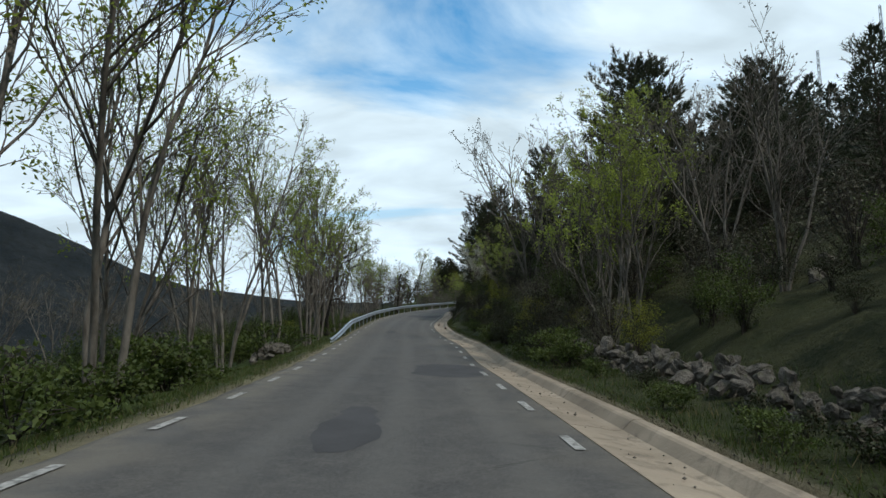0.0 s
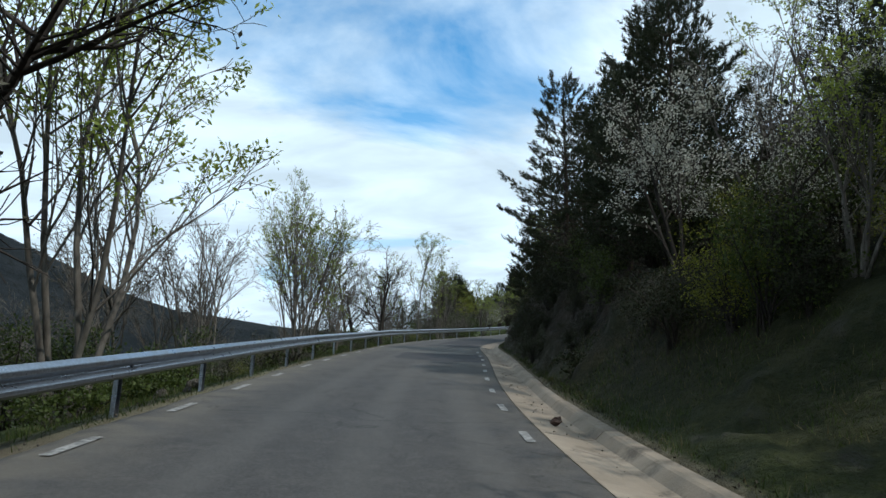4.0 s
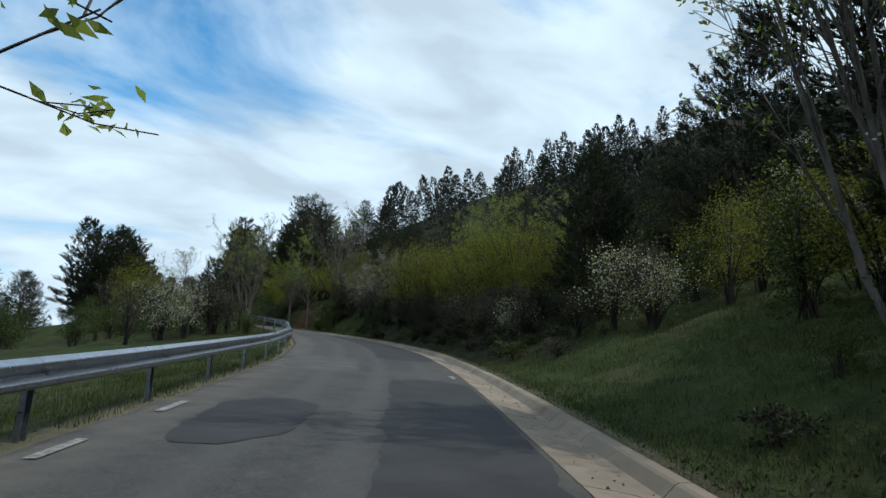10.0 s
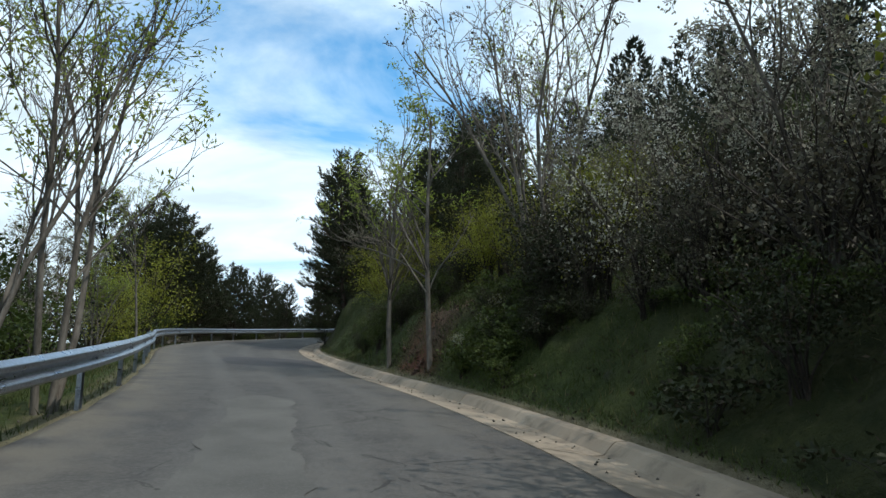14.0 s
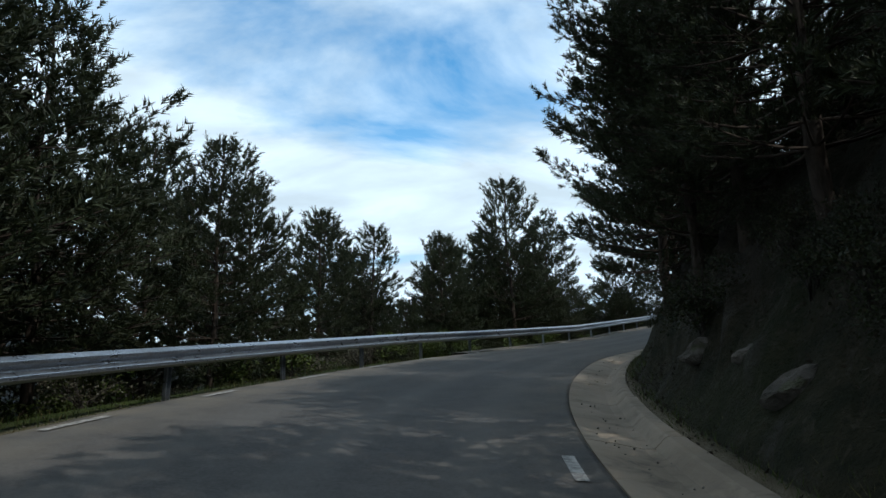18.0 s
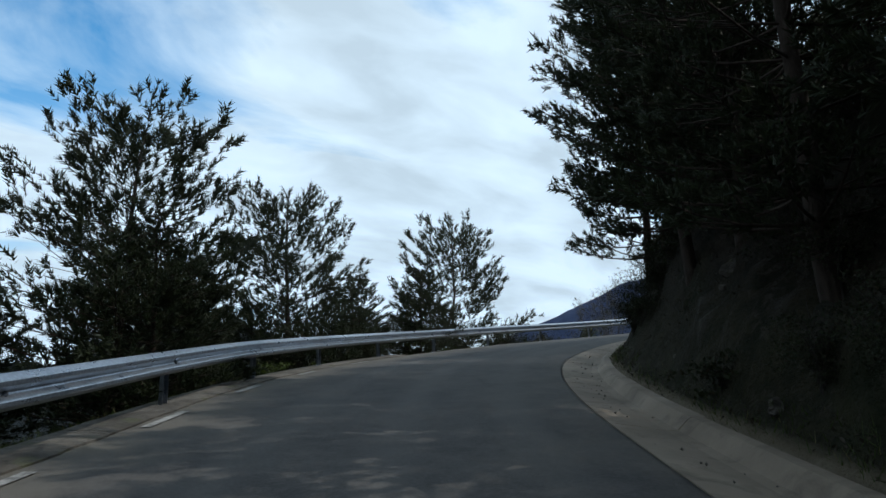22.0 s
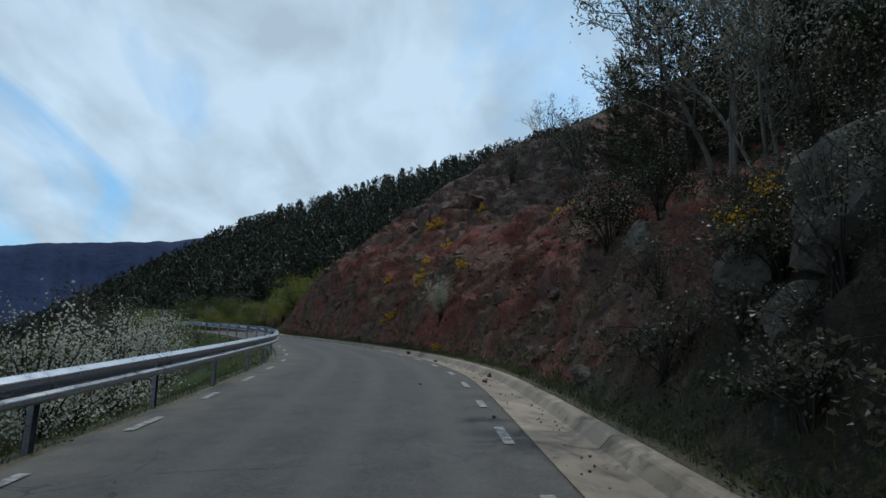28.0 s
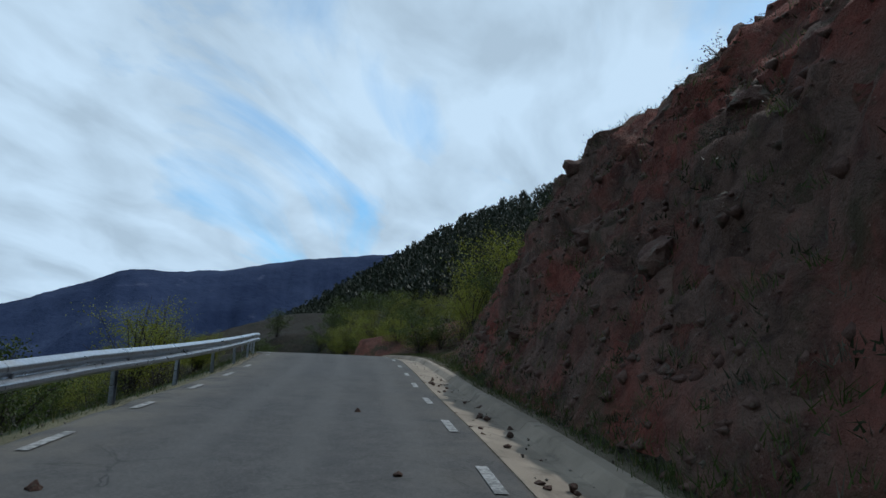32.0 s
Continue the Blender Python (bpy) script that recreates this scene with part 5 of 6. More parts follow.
# ---- valley side ----
for key, s, d, top in [
    ("ash", 9.5, -6.6, 13), ("ash", 13.4, -6.2, 14), ("ash", 17.5, -8, 10), ("ash", 22.3, -7.5, 9.6), ("ash", 25, -7.2, 11), ("ash", 30.2, -6.4, 12),
    ("pole", 34.7, -5.6, 7.6), ("pole", 37, -5.8, 9.2), ("ash", 38.5, -6.2, 11), ("leafy", 45.5, -6.6, 12.2), ("pole", 42, -6.0, 11), ("leafy", 55, -6.6, 11.5), ("oak", 51.5, -6.6, 10.5),
    ("oak", 48.6, -8.0, 9), ("bare", 62, -9, 6.5), ("bare", 66, -8.5, 6.6), ("bare", 69, -10, 7), ("ash", 69.2, -6.1, 7.5), ("ash", 72.2, -7.0, 8.6), ("ash", 76.8, -8, 8.4), ("bare", 79, -9, 6.5),
    ("bare", 82, -8, 6.0), ("bare", 85.5, -9, 6.2), ("oak", 89.4, -7.2, 8.0), ("oak", 90.5, -10, 7.2), ("ash", 92, -8.4, 7.2), ("pole", 96.5, -7.0, 9.5), ("bare", 93.5, -9, 6), ("ash", 101.3, -6.4, 7.4),
    ("bare", 102.5, -8.5, 3.6), ("bare", 103.4, -9, 3.4), ("ash", 102.2, -6.9, 8.2), ("bare", 107.5, -8, 2.8), ("bare", 109, -8, 2.6), ("bare", 113.8, -8.2, 2.6), ("bare", 116, -9, 2.4),
    ("ash", 153.5, -3.75, 8.6), ("ash", 152.6, -4.3, 7.4), ("bare", 157, -8.5, 3.6), ("willow", 160.5, -6.0, 3.8), ("bare", 163.5, -6.2, 4.2), ("pole", 167.4, -4.35, 6.3), ("leafy", 168.4, -5.8, 4.4), ("bare", 180, -9, 4.2),
    ("pine", 188.7, -9, 10.2), ("pine", 186.5, -12, 10.5), ("pine", 191, -12, 9.6), ("pine", 194.5, -7.4, 6.3), ("pine", 195.4, -10.6, 7.2), ("pine", 198.6, -9.6, 6.4), ("pine", 200.8, -9, 5.9), ("pine", 203.2, -8.4, 5.6),
    ("pine", 206, -11, 5.2), ("pine", 208.7, -8, 5.8), ("pine", 211.8, -9.2, 6.2), ("pine", 209.3, -15.5, 7.6), ("pine", 215.5, -7.0, 9.8), ("pine", 218.5, -10, 7.2), ("pine", 221.4, -7.6, 8.2), ("pine", 225, -10.5, 6.4),
    ("pine_wide", 229.6, -6.9, 5.6), ("pine_wide", 236.4, -8.0, 5.6), ("pine", 233, -10, 4.2), ("pine", 241.4, -10.6, 3.2), ("dark", 244.5, -7.4, 1.4), ("dark", 247.6, -7.6, 1.2), ("dark", 242.0, -7.6, 1.6),
    ("bare", 256, -8.6, 3.9), ("bare", 258, -9.4, 3.6), ("paleblossom", 264.2, -9.0, 1.8), ("dark", 260.5, -8.6, .8), ("blossom", 268.5, -9.2, 1.2), ("paleblossom", 271.5, -8.2, 1.5), ("blossom", 277.5, -8.2, 1.2),
    ("grey", 278, -12, 3.0), ("grey", 281, -11, 2.4), ("blossom", 283, -8, 1.2), ("blossom", 288, -7.2, 1.4), ("blossom", 292, -7.8, 1.3), ("blossom", 296, -7.6, 1.2), ("blossom", 305, -8, 1.3), ("paleblossom", 309, -7.6, 1.4),
    ("grey", 313, -12, 3.2), ("grey", 318, -11, 2.8), ("blossom", 316, -7.9, 1.1), ("blossom", 321, -8.4, 1.1), ("green", 326, -7.8, 0.7), ("yellow", 335, -7.8, 1.6), ("yellow", 338, -7.6, 1.7), ("yellow", 341, -7.6, 1.6),
    ("green", 176, -6.2, 2.6), ("yellow", 181.3, -6.8, 6.2), ("yellow", 178.6, -7.4, 3.4), ("green", 184, -7, 2.4),
    ("grey", 149, -7.0, 3.2), ("green", 145.6, -5.2, 1.3), ("green", 147.8, -5.0, 1.5), ("grey", 150.2, -5.0, 1.9), ("green", 152.6, -5.2, 1.7), ("paleblossom", 150.5, -9.6, 2.6), ("grey", 151.5, -6.4, 2.7), ("paleblossom", 148, -8.5, 2.4), ("green", 154, -5.9, 2.6), ("green", 158, -6.4, 2.4), ("pine", 194.2, -14, 7.0), ("pine", 200.1, -16, 7.4), ("green", 160.5, -6.2, 2.4), ("yellow", 172, -6.6, 3.6), ("yellow", 174.5, -6.4, 3.2), ("grey", 153, -7.4, 2.6), ("paleblossom", 156.4, -6.6, 2.8), ("grey", 148.6, -6.0, 2.4), ("dark", 150.2, -6.8, 2.2), ("dark", 163, -7, 2.6), ("dark", 166, -7, 2.8), ("grey", 146.5, -11.5, 2.2),
]:
    plant(key, s, d, top)
scatter("bramble", -4, 31, -9.5, -5.4, 34, 0.9, 1.5, 1.1)
scatter("green", -4, 31, -14, -7.5, 18, 1.4, 2.2)
scatter("bramble", 31, 116, -10, -5.6, 36, 0.7, 1.4)
scatter("dry", 31, 116, -11, -5.6, 20, 0.8, 1.6)
scatter("green", 34, 112, -15, -8, 30, 1.5, 2.8)
scatter("grey", 56, 116, -16, -8, 26, 2.0, 3.6)
scatter("yellow", 60, 104, -14, -7.5, 8, 1.4, 2.4)
scatter("green", 156, 176, -12, -6.5, 12, 1.6, 2.8)
scatter("bramble", 158, 262, -8.5, -5.9, 44, 0.6, 1.2)
scatter("dry", 186, 250, -10, -6.4, 26, 0.7, 1.3)
scatter("dark", 186, 250, -14, -8.5, 26, 1.4, 2.6)
scatter("dry", 248, 345, -9, -5.4, 26, 0.7, 1.3)
scatter("grey", 250, 345, -18, -9, 20, 1.6, 2.6)
scatter("green", 262, 345, -15, -8, 20, 1.2, 2.2)
scatter("yellow", 340, 362, -11, -4.6, 30, 1.0, 1.9, 1.2)
scatter("green", 338, 362, -14, -6, 22, 0.8, 1.6)
scatter("green", 34, 62, -16, -7, 16, 1.4, 2.4)
scatter("yellow", 34, 60, -12, -6.6, 8, 1.0, 1.8)

plant("leafy", 106.6, -4.35, 6.0, squash=1.3)
for s in np.arange(203, 243, 1.7):
    plant("pine", s, -8.4 + PR.normal(0, .9), PR.uniform(1.9, 3.6), squash=1.35)
plant("pine_wide", 250.2, -13.8, top=7.4, squash=0.95)
for s, d, tall in [(185, -8.8, 9.5), (187.4, -7.6, 9.0), (190.6, -8.0, 8.0), (213.6, -10.0, 8.0), (217.4, -8.6, 8.0), (223.6, -9.2, 8.0)]:
    plant("pine", s, d, tall=tall, squash=1.1)

# ---- hill side ----
for key, s, d, top in [
    ("bare", 35, 6.8, 12.5), ("leafy", 20, 7.2, 9.3), ("leafy", 23, 8.2, 9.6), ("bare", 18, 9.2, 10), ("bare", 16.5, 10.2, 10), ("pine", 31, 12, 15), ("pine", 34, 13.5, 16),
    ("pine", 34.2, 20, 16.4), ("pine", 37, 21, 16.6), ("bare", 24, 11, 10.5), ("pine", 38.5, 8.4, 11.7), ("pine", 41, 9.4, 10.8), ("bare", 27, 8.2, 10), ("leafy", 46, 7.2, 8.4), ("bare", 44, 7.4, 8.5),
    ("pine", 50, 8, 9.5), ("pine", 59.7, 6.8, 11.5), ("pine", 63, 6.2, 10.2), ("bare", 57, 8, 10), ("blossomtree", 56.5, 5.6, 7.2), ("blossomtree", 54.4, 6.2, 6.8), ("pine", 67.5, 8.0, 14), ("leafy", 52, 6.6, 7.4),
    ("pine_tall", 73.1, 5.6, 14), ("pine_tall", 77.5, 7.4, 14), ("bare", 82, 6.0, 9), ("ash", 86, 5.8, 10), ("pine", 88, 6.6, 9.5), ("pine", 91, 5.8, 9.2), ("pine_tall", 95, 7.4, 12), ("oak", 97.5, 4.6, 10.4), ("pine", 91.6, 3.9, 9.8), ("pine", 94.6, 4.8, 10.6), ("pine_tall", 102.5, 7.6, 13),
    ("ash", 112.7, 6.4, 11.6), ("pine", 113.5, 9, 12), ("blossomtree", 119, 10.4, 6.2), ("willow", 115.5, 9.8, 6.5), ("willow", 108, 9.4, 7.6), ("dark", 104.5, 4.5, 2.0), ("dark", 106, 5.2, 2.6), ("dark", 107.4, 4.5, 1.8), ("dark", 108.8, 5.4, 2.6), ("dark", 110.2, 4.7, 1.9), ("dark", 111.4, 5.8, 2.6), ("green", 112.6, 5.2, 1.8), ("dark", 103.4, 5.0, 2.4), ("grey", 109.6, 6.6, 4.0), ("grey", 106.6, 6.8, 4.2), ("blossom", 111.8, 7.2, 4.6), ("pine", 128, 14, 14), ("leafy", 135, 9, 9.0), ("leafy", 146, 10, 10), ("leafy", 141, 8, 9.6),
    ("bare", 157.4, 5.4, 11.2), ("ash", 159.2, 6.2, 11.0), ("pole", 161.2, 2.62, 8.8), ("pole", 161.7, 2.80, 7.6), ("stout", 158.6, 2.80, 8.8), ("dark", 155.6, 3.9, 1.9), ("green", 156.6, 3.6, 1.6), ("dark", 154.8, 4.8, 2.4), ("green", 155.8, 3.3, 1.3), ("bare", 164.0, 8.2, 6.5), ("bare", 160.2, 9, 7.0), ("dark", 167.4, 4.0, 1.7), ("green", 168.6, 4.2, 1.8), ("dark", 169.4, 4.8, 2.2), ("paleblossom", 154.7, 5.2, 4.4), ("blossom", 156.2, 5.8, 4.2), 
    ("pine", 179.6, 4.0, 10.4), ("pine", 182.4, 4.6, 9.6), ("pine", 128.6, 7.7, 8.9), ("pine", 130.4, 9.0, 8.6), ("paleblossom", 124.6, 6.9, 4.2), ("grey", 124.0, 7.8, 4.4), ("paleblossom", 122.8, 7.4, 4.0), ("dark", 125.5, 6.4, 2.0), ("dark", 124.0, 6.3, 1.7), ("dark", 127.0, 6.4, 2.2), ("dark", 126.4, 7.2, 3.0), ("dark", 128.2, 6.6, 2.8), ("dark", 122.6, 6.8, 1.8), ("pine", 172, 9, 11), ("pine", 176, 8.5, 10.8), ("pine", 178.5, 8.6, 11.4), ("pine", 181, 9, 11.9), ("pine", 174.5, 12, 13), ("willow", 179, 5.0, 6.6), ("blossomtree", 184, 5.0, 7.4),
    ("pine_tall", 276.7, 8.4, 11.8), ("pine", 279.6, 7.6, 12.2), ("pine", 283, 10, 13), ("willow", 287, 7.4, 11.0), ("willow", 284.5, 6.6, 9.4), ("willow", 266, 6, 5.6), ("willow", 264.4, 5.8, 5.2), 
    ("bare", 303.5, 13.2, 14.0), ("bare", 309.6, 14.6, 16.8), ("pine", 300.6, 13.6, 15.0),  ("grey", 311, 13.0, 13.4), ("dark", 305.5, 13.6, 14.0),
    ("yellow", 334, 8.5, 6.5), ("yellow", 337.5, 9.0, 6.6), ("yellow", 341, 9.6, 5.4), ("yellow", 345, 8.6, 3.0), ("yellow", 349, 7.6, 2.6), ("yellow", 353.5, 6.0, 2.4),
]:
    plant(key, s, d, top)
for s, d, tall in [(240.5, 4.6, 9), (243.5, 4.5, 9), (246, 4.5, 9), (248.5, 4.6, 8.5), (251, 5.0, 8), (254, 5.6, 7)]:
    plant("pine", s, d, tall=tall, squash=0.95)
scatter("dark", 237, 258, 3.7, 6.5, 26, 1.3, 2.3)
for s in np.arange(183, 238, 2.5):
    plant("pine_tall", s + PR.normal(0, .5), float(at_station(s, ADR)) + GUT + PR.uniform(0.9, 1.9), tall=PR.uniform(8.5, 11.0), squash=0.92)
for s in np.arange(176, 247, 3.5):
    plant("pine_far", s + PR.normal(0, .8), PR.uniform(9, 13), tall=PR.uniform(7, 10))
scatter("dark", 22, 60, 4.6, 9, 28, 1.0, 2.0)
scatter("green", 20, 62, 4.8, 10, 24, 1.2, 2.2)
scatter("yellow", 36, 60, 5.2, 8, 8, 1.4, 2.2)
scatter("grey", 22, 62, 5.0, 11, 20, 2.0, 3.4)
scatter("grey", -2, 22, 7.5, 14, 16, 1.6, 2.8)
scatter("green", -2, 22, 7, 15, 20, 0.9, 1.8)
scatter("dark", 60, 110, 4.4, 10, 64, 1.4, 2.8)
scatter("green", 64, 108, 5.5, 11, 14, 1.6, 2.6)
scatter("yellow", 112, 124, 9, 14, 12, 2.2, 4.0)
scatter("yellow", 130, 136, 6.0, 9, 8, 2.2, 3.6)
scatter("green", 114, 136, 7.4, 15, 14, 2.0, 3.4)
scatter("yellow", 133, 148, 5.4, 9.5, 24, 3.2, 4.8)
plant("willow", 151.5, 6.4, 7.0)
plant("willow", 154.0, 5.8, 6.2)
plant("willow", 149.5, 7.2, 7.0)
plant("blossomtree", 152.6, 7.0, 6.4)
scatter("dark", 132, 158, 4.4, 6.6, 14, 1.4, 2.4)
scatter("grey", 130, 156, 4.4, 6.6, 20, 1.6, 2.8)
scatter("paleblossom", 128, 142, 4.6, 6.4, 4, 1.4, 2.2)
scatter("yellow", 167, 178, 4.6, 8.5, 14, 2.2, 3.4)
scatter("dark", 166, 186, 4.2, 8, 22, 1.4, 2.6)
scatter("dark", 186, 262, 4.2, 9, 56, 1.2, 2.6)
scatter("dark", 262, 296, 4.8, 12, 26, 1.2, 2.4)
scatter("grey", 262, 284, 5.2, 13, 18, 1.4, 2.6)
scatter("broom", 262, 292, 4.4, 8.5, 6, 0.4, 0.6)
scatter("broom", 296, 320, 4.4, 13, 6, 0.4, 0.7)
scatter("dry", 294, 338, 3.6, 14, 42, 0.3, 0.7, 1.1)
scatter("dry", 256, 286, 3.3, 6.5, 26, 0.4, 0.9)
scatter("yellow", 337, 352, 3.6, 14, 44, 1.3, 2.4, 1.2)
scatter("green", 337, 362, 3.8, 16, 34, 1.2, 2.4, 1.2)
plant("yellow", 339.3, 6.4, 6.0, squash=1.1)
plant("yellow", 340.6, 8.2, 6.2, squash=1.1)
scatter("bare", 30, 118, -24, -10, 30, 4.5, 7.0)
scatter("dark", 30, 118, -20, -7.5, 24, 1.6, 3.0)
scatter("grey", -6, 60, -20, -9, 18, 2.0, 3.4)
scatter("green", 146, 176, -20, -9, 14, 1.8, 3.0)
scatter("pine_far", 176, 236, -24, -13, 20, 5, 8.5)
for key, s, d, tall in [("broom", 305.3, 4.5, .7), ("broom", 305.9, 4.7, .8), ("broom", 306.5, 4.9, .6), ("broom", 308.7, 3.7, .55), ("broom", 308.9, 3.5, .5), ("broom", 303.2, 5.6, .7), ("broom", 302.4, 5.4, .6), ("broom", 298.0, 8.6, .9), ("broom", 313.0, 8.0, .9),
                        ("broom", 312.4, 8.4, .8), ("broom", 300.4, 9.4, .8), ("broom", 299.2, 3.2, .4), ("broom", 263.4, 3.2, .55), ("broom", 263.8, 3.4, .6), ("broom", 262.9, 3.0, .4), ("broom", 268.7, 2.6, .6), ("broom", 269.6, 2.9, .6), ("broom", 267.8, 2.8, .45), ("broom", 282, 4.6, .8), ("broom", 277, 5.4, .8),
                        ("snowy", 301.0, 3.9, 2.0), ("paleblossom", 310.8, 3.7, 1.2), ("paleblossom", 276.4, 4.8, 1.8), ("blossom", 274.6, 5.0, 1.6)]:
    plant(key, s, d, tall=tall)
scatter("pine_far", 20, 110, 12, 21, 30, 4.5, 7)
scatter("pine_far", 112, 186, 13, 22, 34, 4.5, 6.5)
scatter("yellow", 158, 182, 6.5, 14, 26, 2.0, 3.6)
scatter("green", 112, 186, 10, 20, 18, 1.6, 3.0)
scatter("dark", 20, 110, 8, 20, 32, 1.4, 2.6)
scatter("dark", 178, 284, 7, 18, 30, 1.2, 2.4)
scatter("pine_far", 255, 300, 11, 20, 26, 5, 9)
scatter("grey", 262, 286, 6.5, 12, 12, 2.2, 3.4)
scatter("ivy", 58, 112, 3.4, 8, 30, 0.35, 0.8)
scatter("dark", 58, 112, 3.6, 5.6, 30, 0.8, 1.6)
scatter("dark", 127, 156, 3.9, 5.2, 24, 0.9, 1.8)
scatter("grey", 127, 156, 4.2, 5.6, 12, 1.4, 2.4)
scatter("ivy", 125, 158, 3.4, 6, 30, 0.35, 0.8)
scatter("dark", 125, 136, 4.2, 6.6, 14, 1.0, 1.9)
# Near-black bushes added over the bank face, standing in for its deep shade.
scatter("dark", 232, 254, 2.6, 4.6, 28, 0.7, 1.4)
scatter("ivy", 232, 256, 2.4, 4.0, 18, 0.35, 0.7)
scatter("dark", 180, 206, 2.6, 4.6, 22, 0.6, 1.3)
scatter("dark", 206, 232, 3.6, 5.2, 16, 0.6, 1.3)
scatter("dark", 24, 48, 4.0, 5.4, 22, 0.8, 1.5)
scatter("dry", 176, 200, -6.5, -5.2, 12, 0.5, 0.9)
scatter("bramble", 196, 218, -6.6, -4.8, 10, 0.6, 1.0)
scatter("grey", 258, 284, 3.7, 5.6, 12, 0.9, 1.7)
scatter("dark", 258, 284, 3.7, 5.6, 12, 0.7, 1.4)
scatter("bramble", 124, 158, 3.7, 5.4, 26, 0.4, 0.8)
scatter("dry", 124, 158, 3.6, 5.2, 18, 0.3, 0.7)
scatter("ivy", 168, 286, 2.9, 8, 40, 0.3, 0.7)
scatter("dark", 17, 32, 3.9, 5.0, 26, 0.7, 1.4)
scatter("bramble", 16, 42, 3.7, 4.8, 20, 0.5, 0.9)
scatter("bramble", 4, 15, 3.6, 4.1, 6, 0.25, 0.4)
scatter("yellow", 16, 44, 4.4, 6.2, 9, 0.9, 1.6)
scatter("grey", 16, 28, 4.8, 6.5, 10, 1.2, 2.2)
for s, d, top in [(18.8, 6.0, 8.0), (25, 6.4, 9.0)]:
    plant("leafy" if s < 20 else "ash", s, d, top)
scatter("bramble", 154.4, 157.3, 2.9, 4.2, 16, 0.4, 0.8)
scatter("dark", 154.4, 157.0, 3.2, 4.4, 10, 0.5, 0.9)
scatter("paleblossom", 154.6, 157.4, 3.0, 3.8, 3, 0.5, 0.7)
scatter("green", 161.4, 168, 3.0, 4.6, 18, 0.6, 1.3)
scatter("dark", 161.2, 170, 3.0, 4.6, 14, 0.7, 1.4)
scatter("dark", 203, 250, -11, -6.4, 34, 1.2, 2.4)
scatter("pine", 203, 247, -15, -8.5, 16, 3.0, 5.0, 1.15)
scatter("dark", 257, 283, 3.0, 5.2, 34, 0.5, 1.2)
scatter("dry", 257, 283, 2.7, 5.0, 60, 0.5, 1.0)
scatter("grey", 258, 284, 2.9, 4.6, 22, 0.7, 1.4)
scatter("dark", 60, 112, 3.2, 4.6, 40, 0.7, 1.4)
scatter("ivy", 2, 22, 3.9, 4.5, 14, 0.25, 0.45)
scatter("dark", 2, 24, 6.2, 9.5, 16, 0.8, 1.4)
for v in KIND.values():
    for src in v:
        if src.name not in USED:
            for o in (*src.children_recursive, src):
                bpy.data.objects.remove(o)


# ---- woods further off, too many to count ----
def pine_cloud(name, places, heights, seed, per, label, size):
    rng = np.random.default_rng(seed)
    n = len(places)
    u = rng.uniform(0, 1, (n, per)) ** 1.1
    h = heights[:, None]
    a = rng.uniform(0, 6.28, (n, per))
    rad = 0.50 * h * (1 - u) ** 0.62 * rng.uniform(0.4, 1.12, (n, per)) * (0.8 + 0.2 * np.sin(u * h * 5.5 + a)) + 0.05
    lean = rng.normal(0, 0.25, (n, 1)) * u
    c = np.stack([places[:, 0:1] + np.cos(a) * rad * 0.55 + lean, places[:, 1:2] + np.sin(a) * rad * 0.55, places[:, 2:3] + h * (0.06 + 0.92 * u)], -1).reshape(-1, 3)
    d = np.stack([np.cos(a) * 0.9, np.sin(a) * 0.9, 0.35 + 0.9 * u], -1).reshape(-1, 3) + rng.normal(0, 0.25, (n * per, 3))
    L = np.repeat(heights, per)[:, None] * size
    d /= np.linalg.norm(d, axis=1, keepdims=True)
    v = np.cross(d, rng.normal(size=d.shape))
    v /= np.linalg.norm(v, axis=1, keepdims=True)
    W = L * rng.uniform(0.30, 0.6, L.shape)
    L = L * rng.uniform(0.7, 1.4, L.shape)
    P = np.stack([c + v * W * .6, c - v * W * .6, c + d * L], 1).reshape(-1, 3)
    return thing(name, mesh_of(name, P, np.arange(len(P)).reshape(-1, 3), M["needle_far"]), label, "pine wood", kind="stuff")


def wood(name, xs, ys, count, keep, lo, hi, seed, per, label, size=0.046):
    rng = np.random.default_rng(seed)
    x, y = rng.uniform(*xs, count * 6), rng.uniform(*ys, count * 6)
    z, s, d = natural(x, y)
    ok = np.flatnonzero(keep(x, y, s, d))[:count]
    pl = np.stack([x[ok], y[ok], z[ok] - 0.8], -1)
    return pine_cloud(name, pl, rng.uniform(lo, hi, len(ok)), seed, per, label, size)


wood("pine_wood", (10, 130), (-20, 240), 620, lambda x, y, s, d: (d > 19) & (d < 85) & (s > 8) & (s < 285), 5.5, 8.0, 5, 600, "dark pine wood covering the hill above the road")
wood("pine_wood", (30, 260), (-20, 260), 900, lambda x, y, s, d: (d > 85) & (d < 190), 6, 9, 8, 150, "dark pine wood on the upper hillside", 0.075)
wood("pine_wood", (170, 430), (120, 430), 5200, lambda x, y, s, d: (x > 210), 6, 9, 6, 90, "dark pine wood on the next spur of the mountain", 0.11)
wood("pine_wood", (-90, 200), (150, 380), 260, lambda x, y, s, d: (d < -22) & (d > -80) & (s > 180), 4, 8, 7, 240, "scattered young pines on the slope below the road")

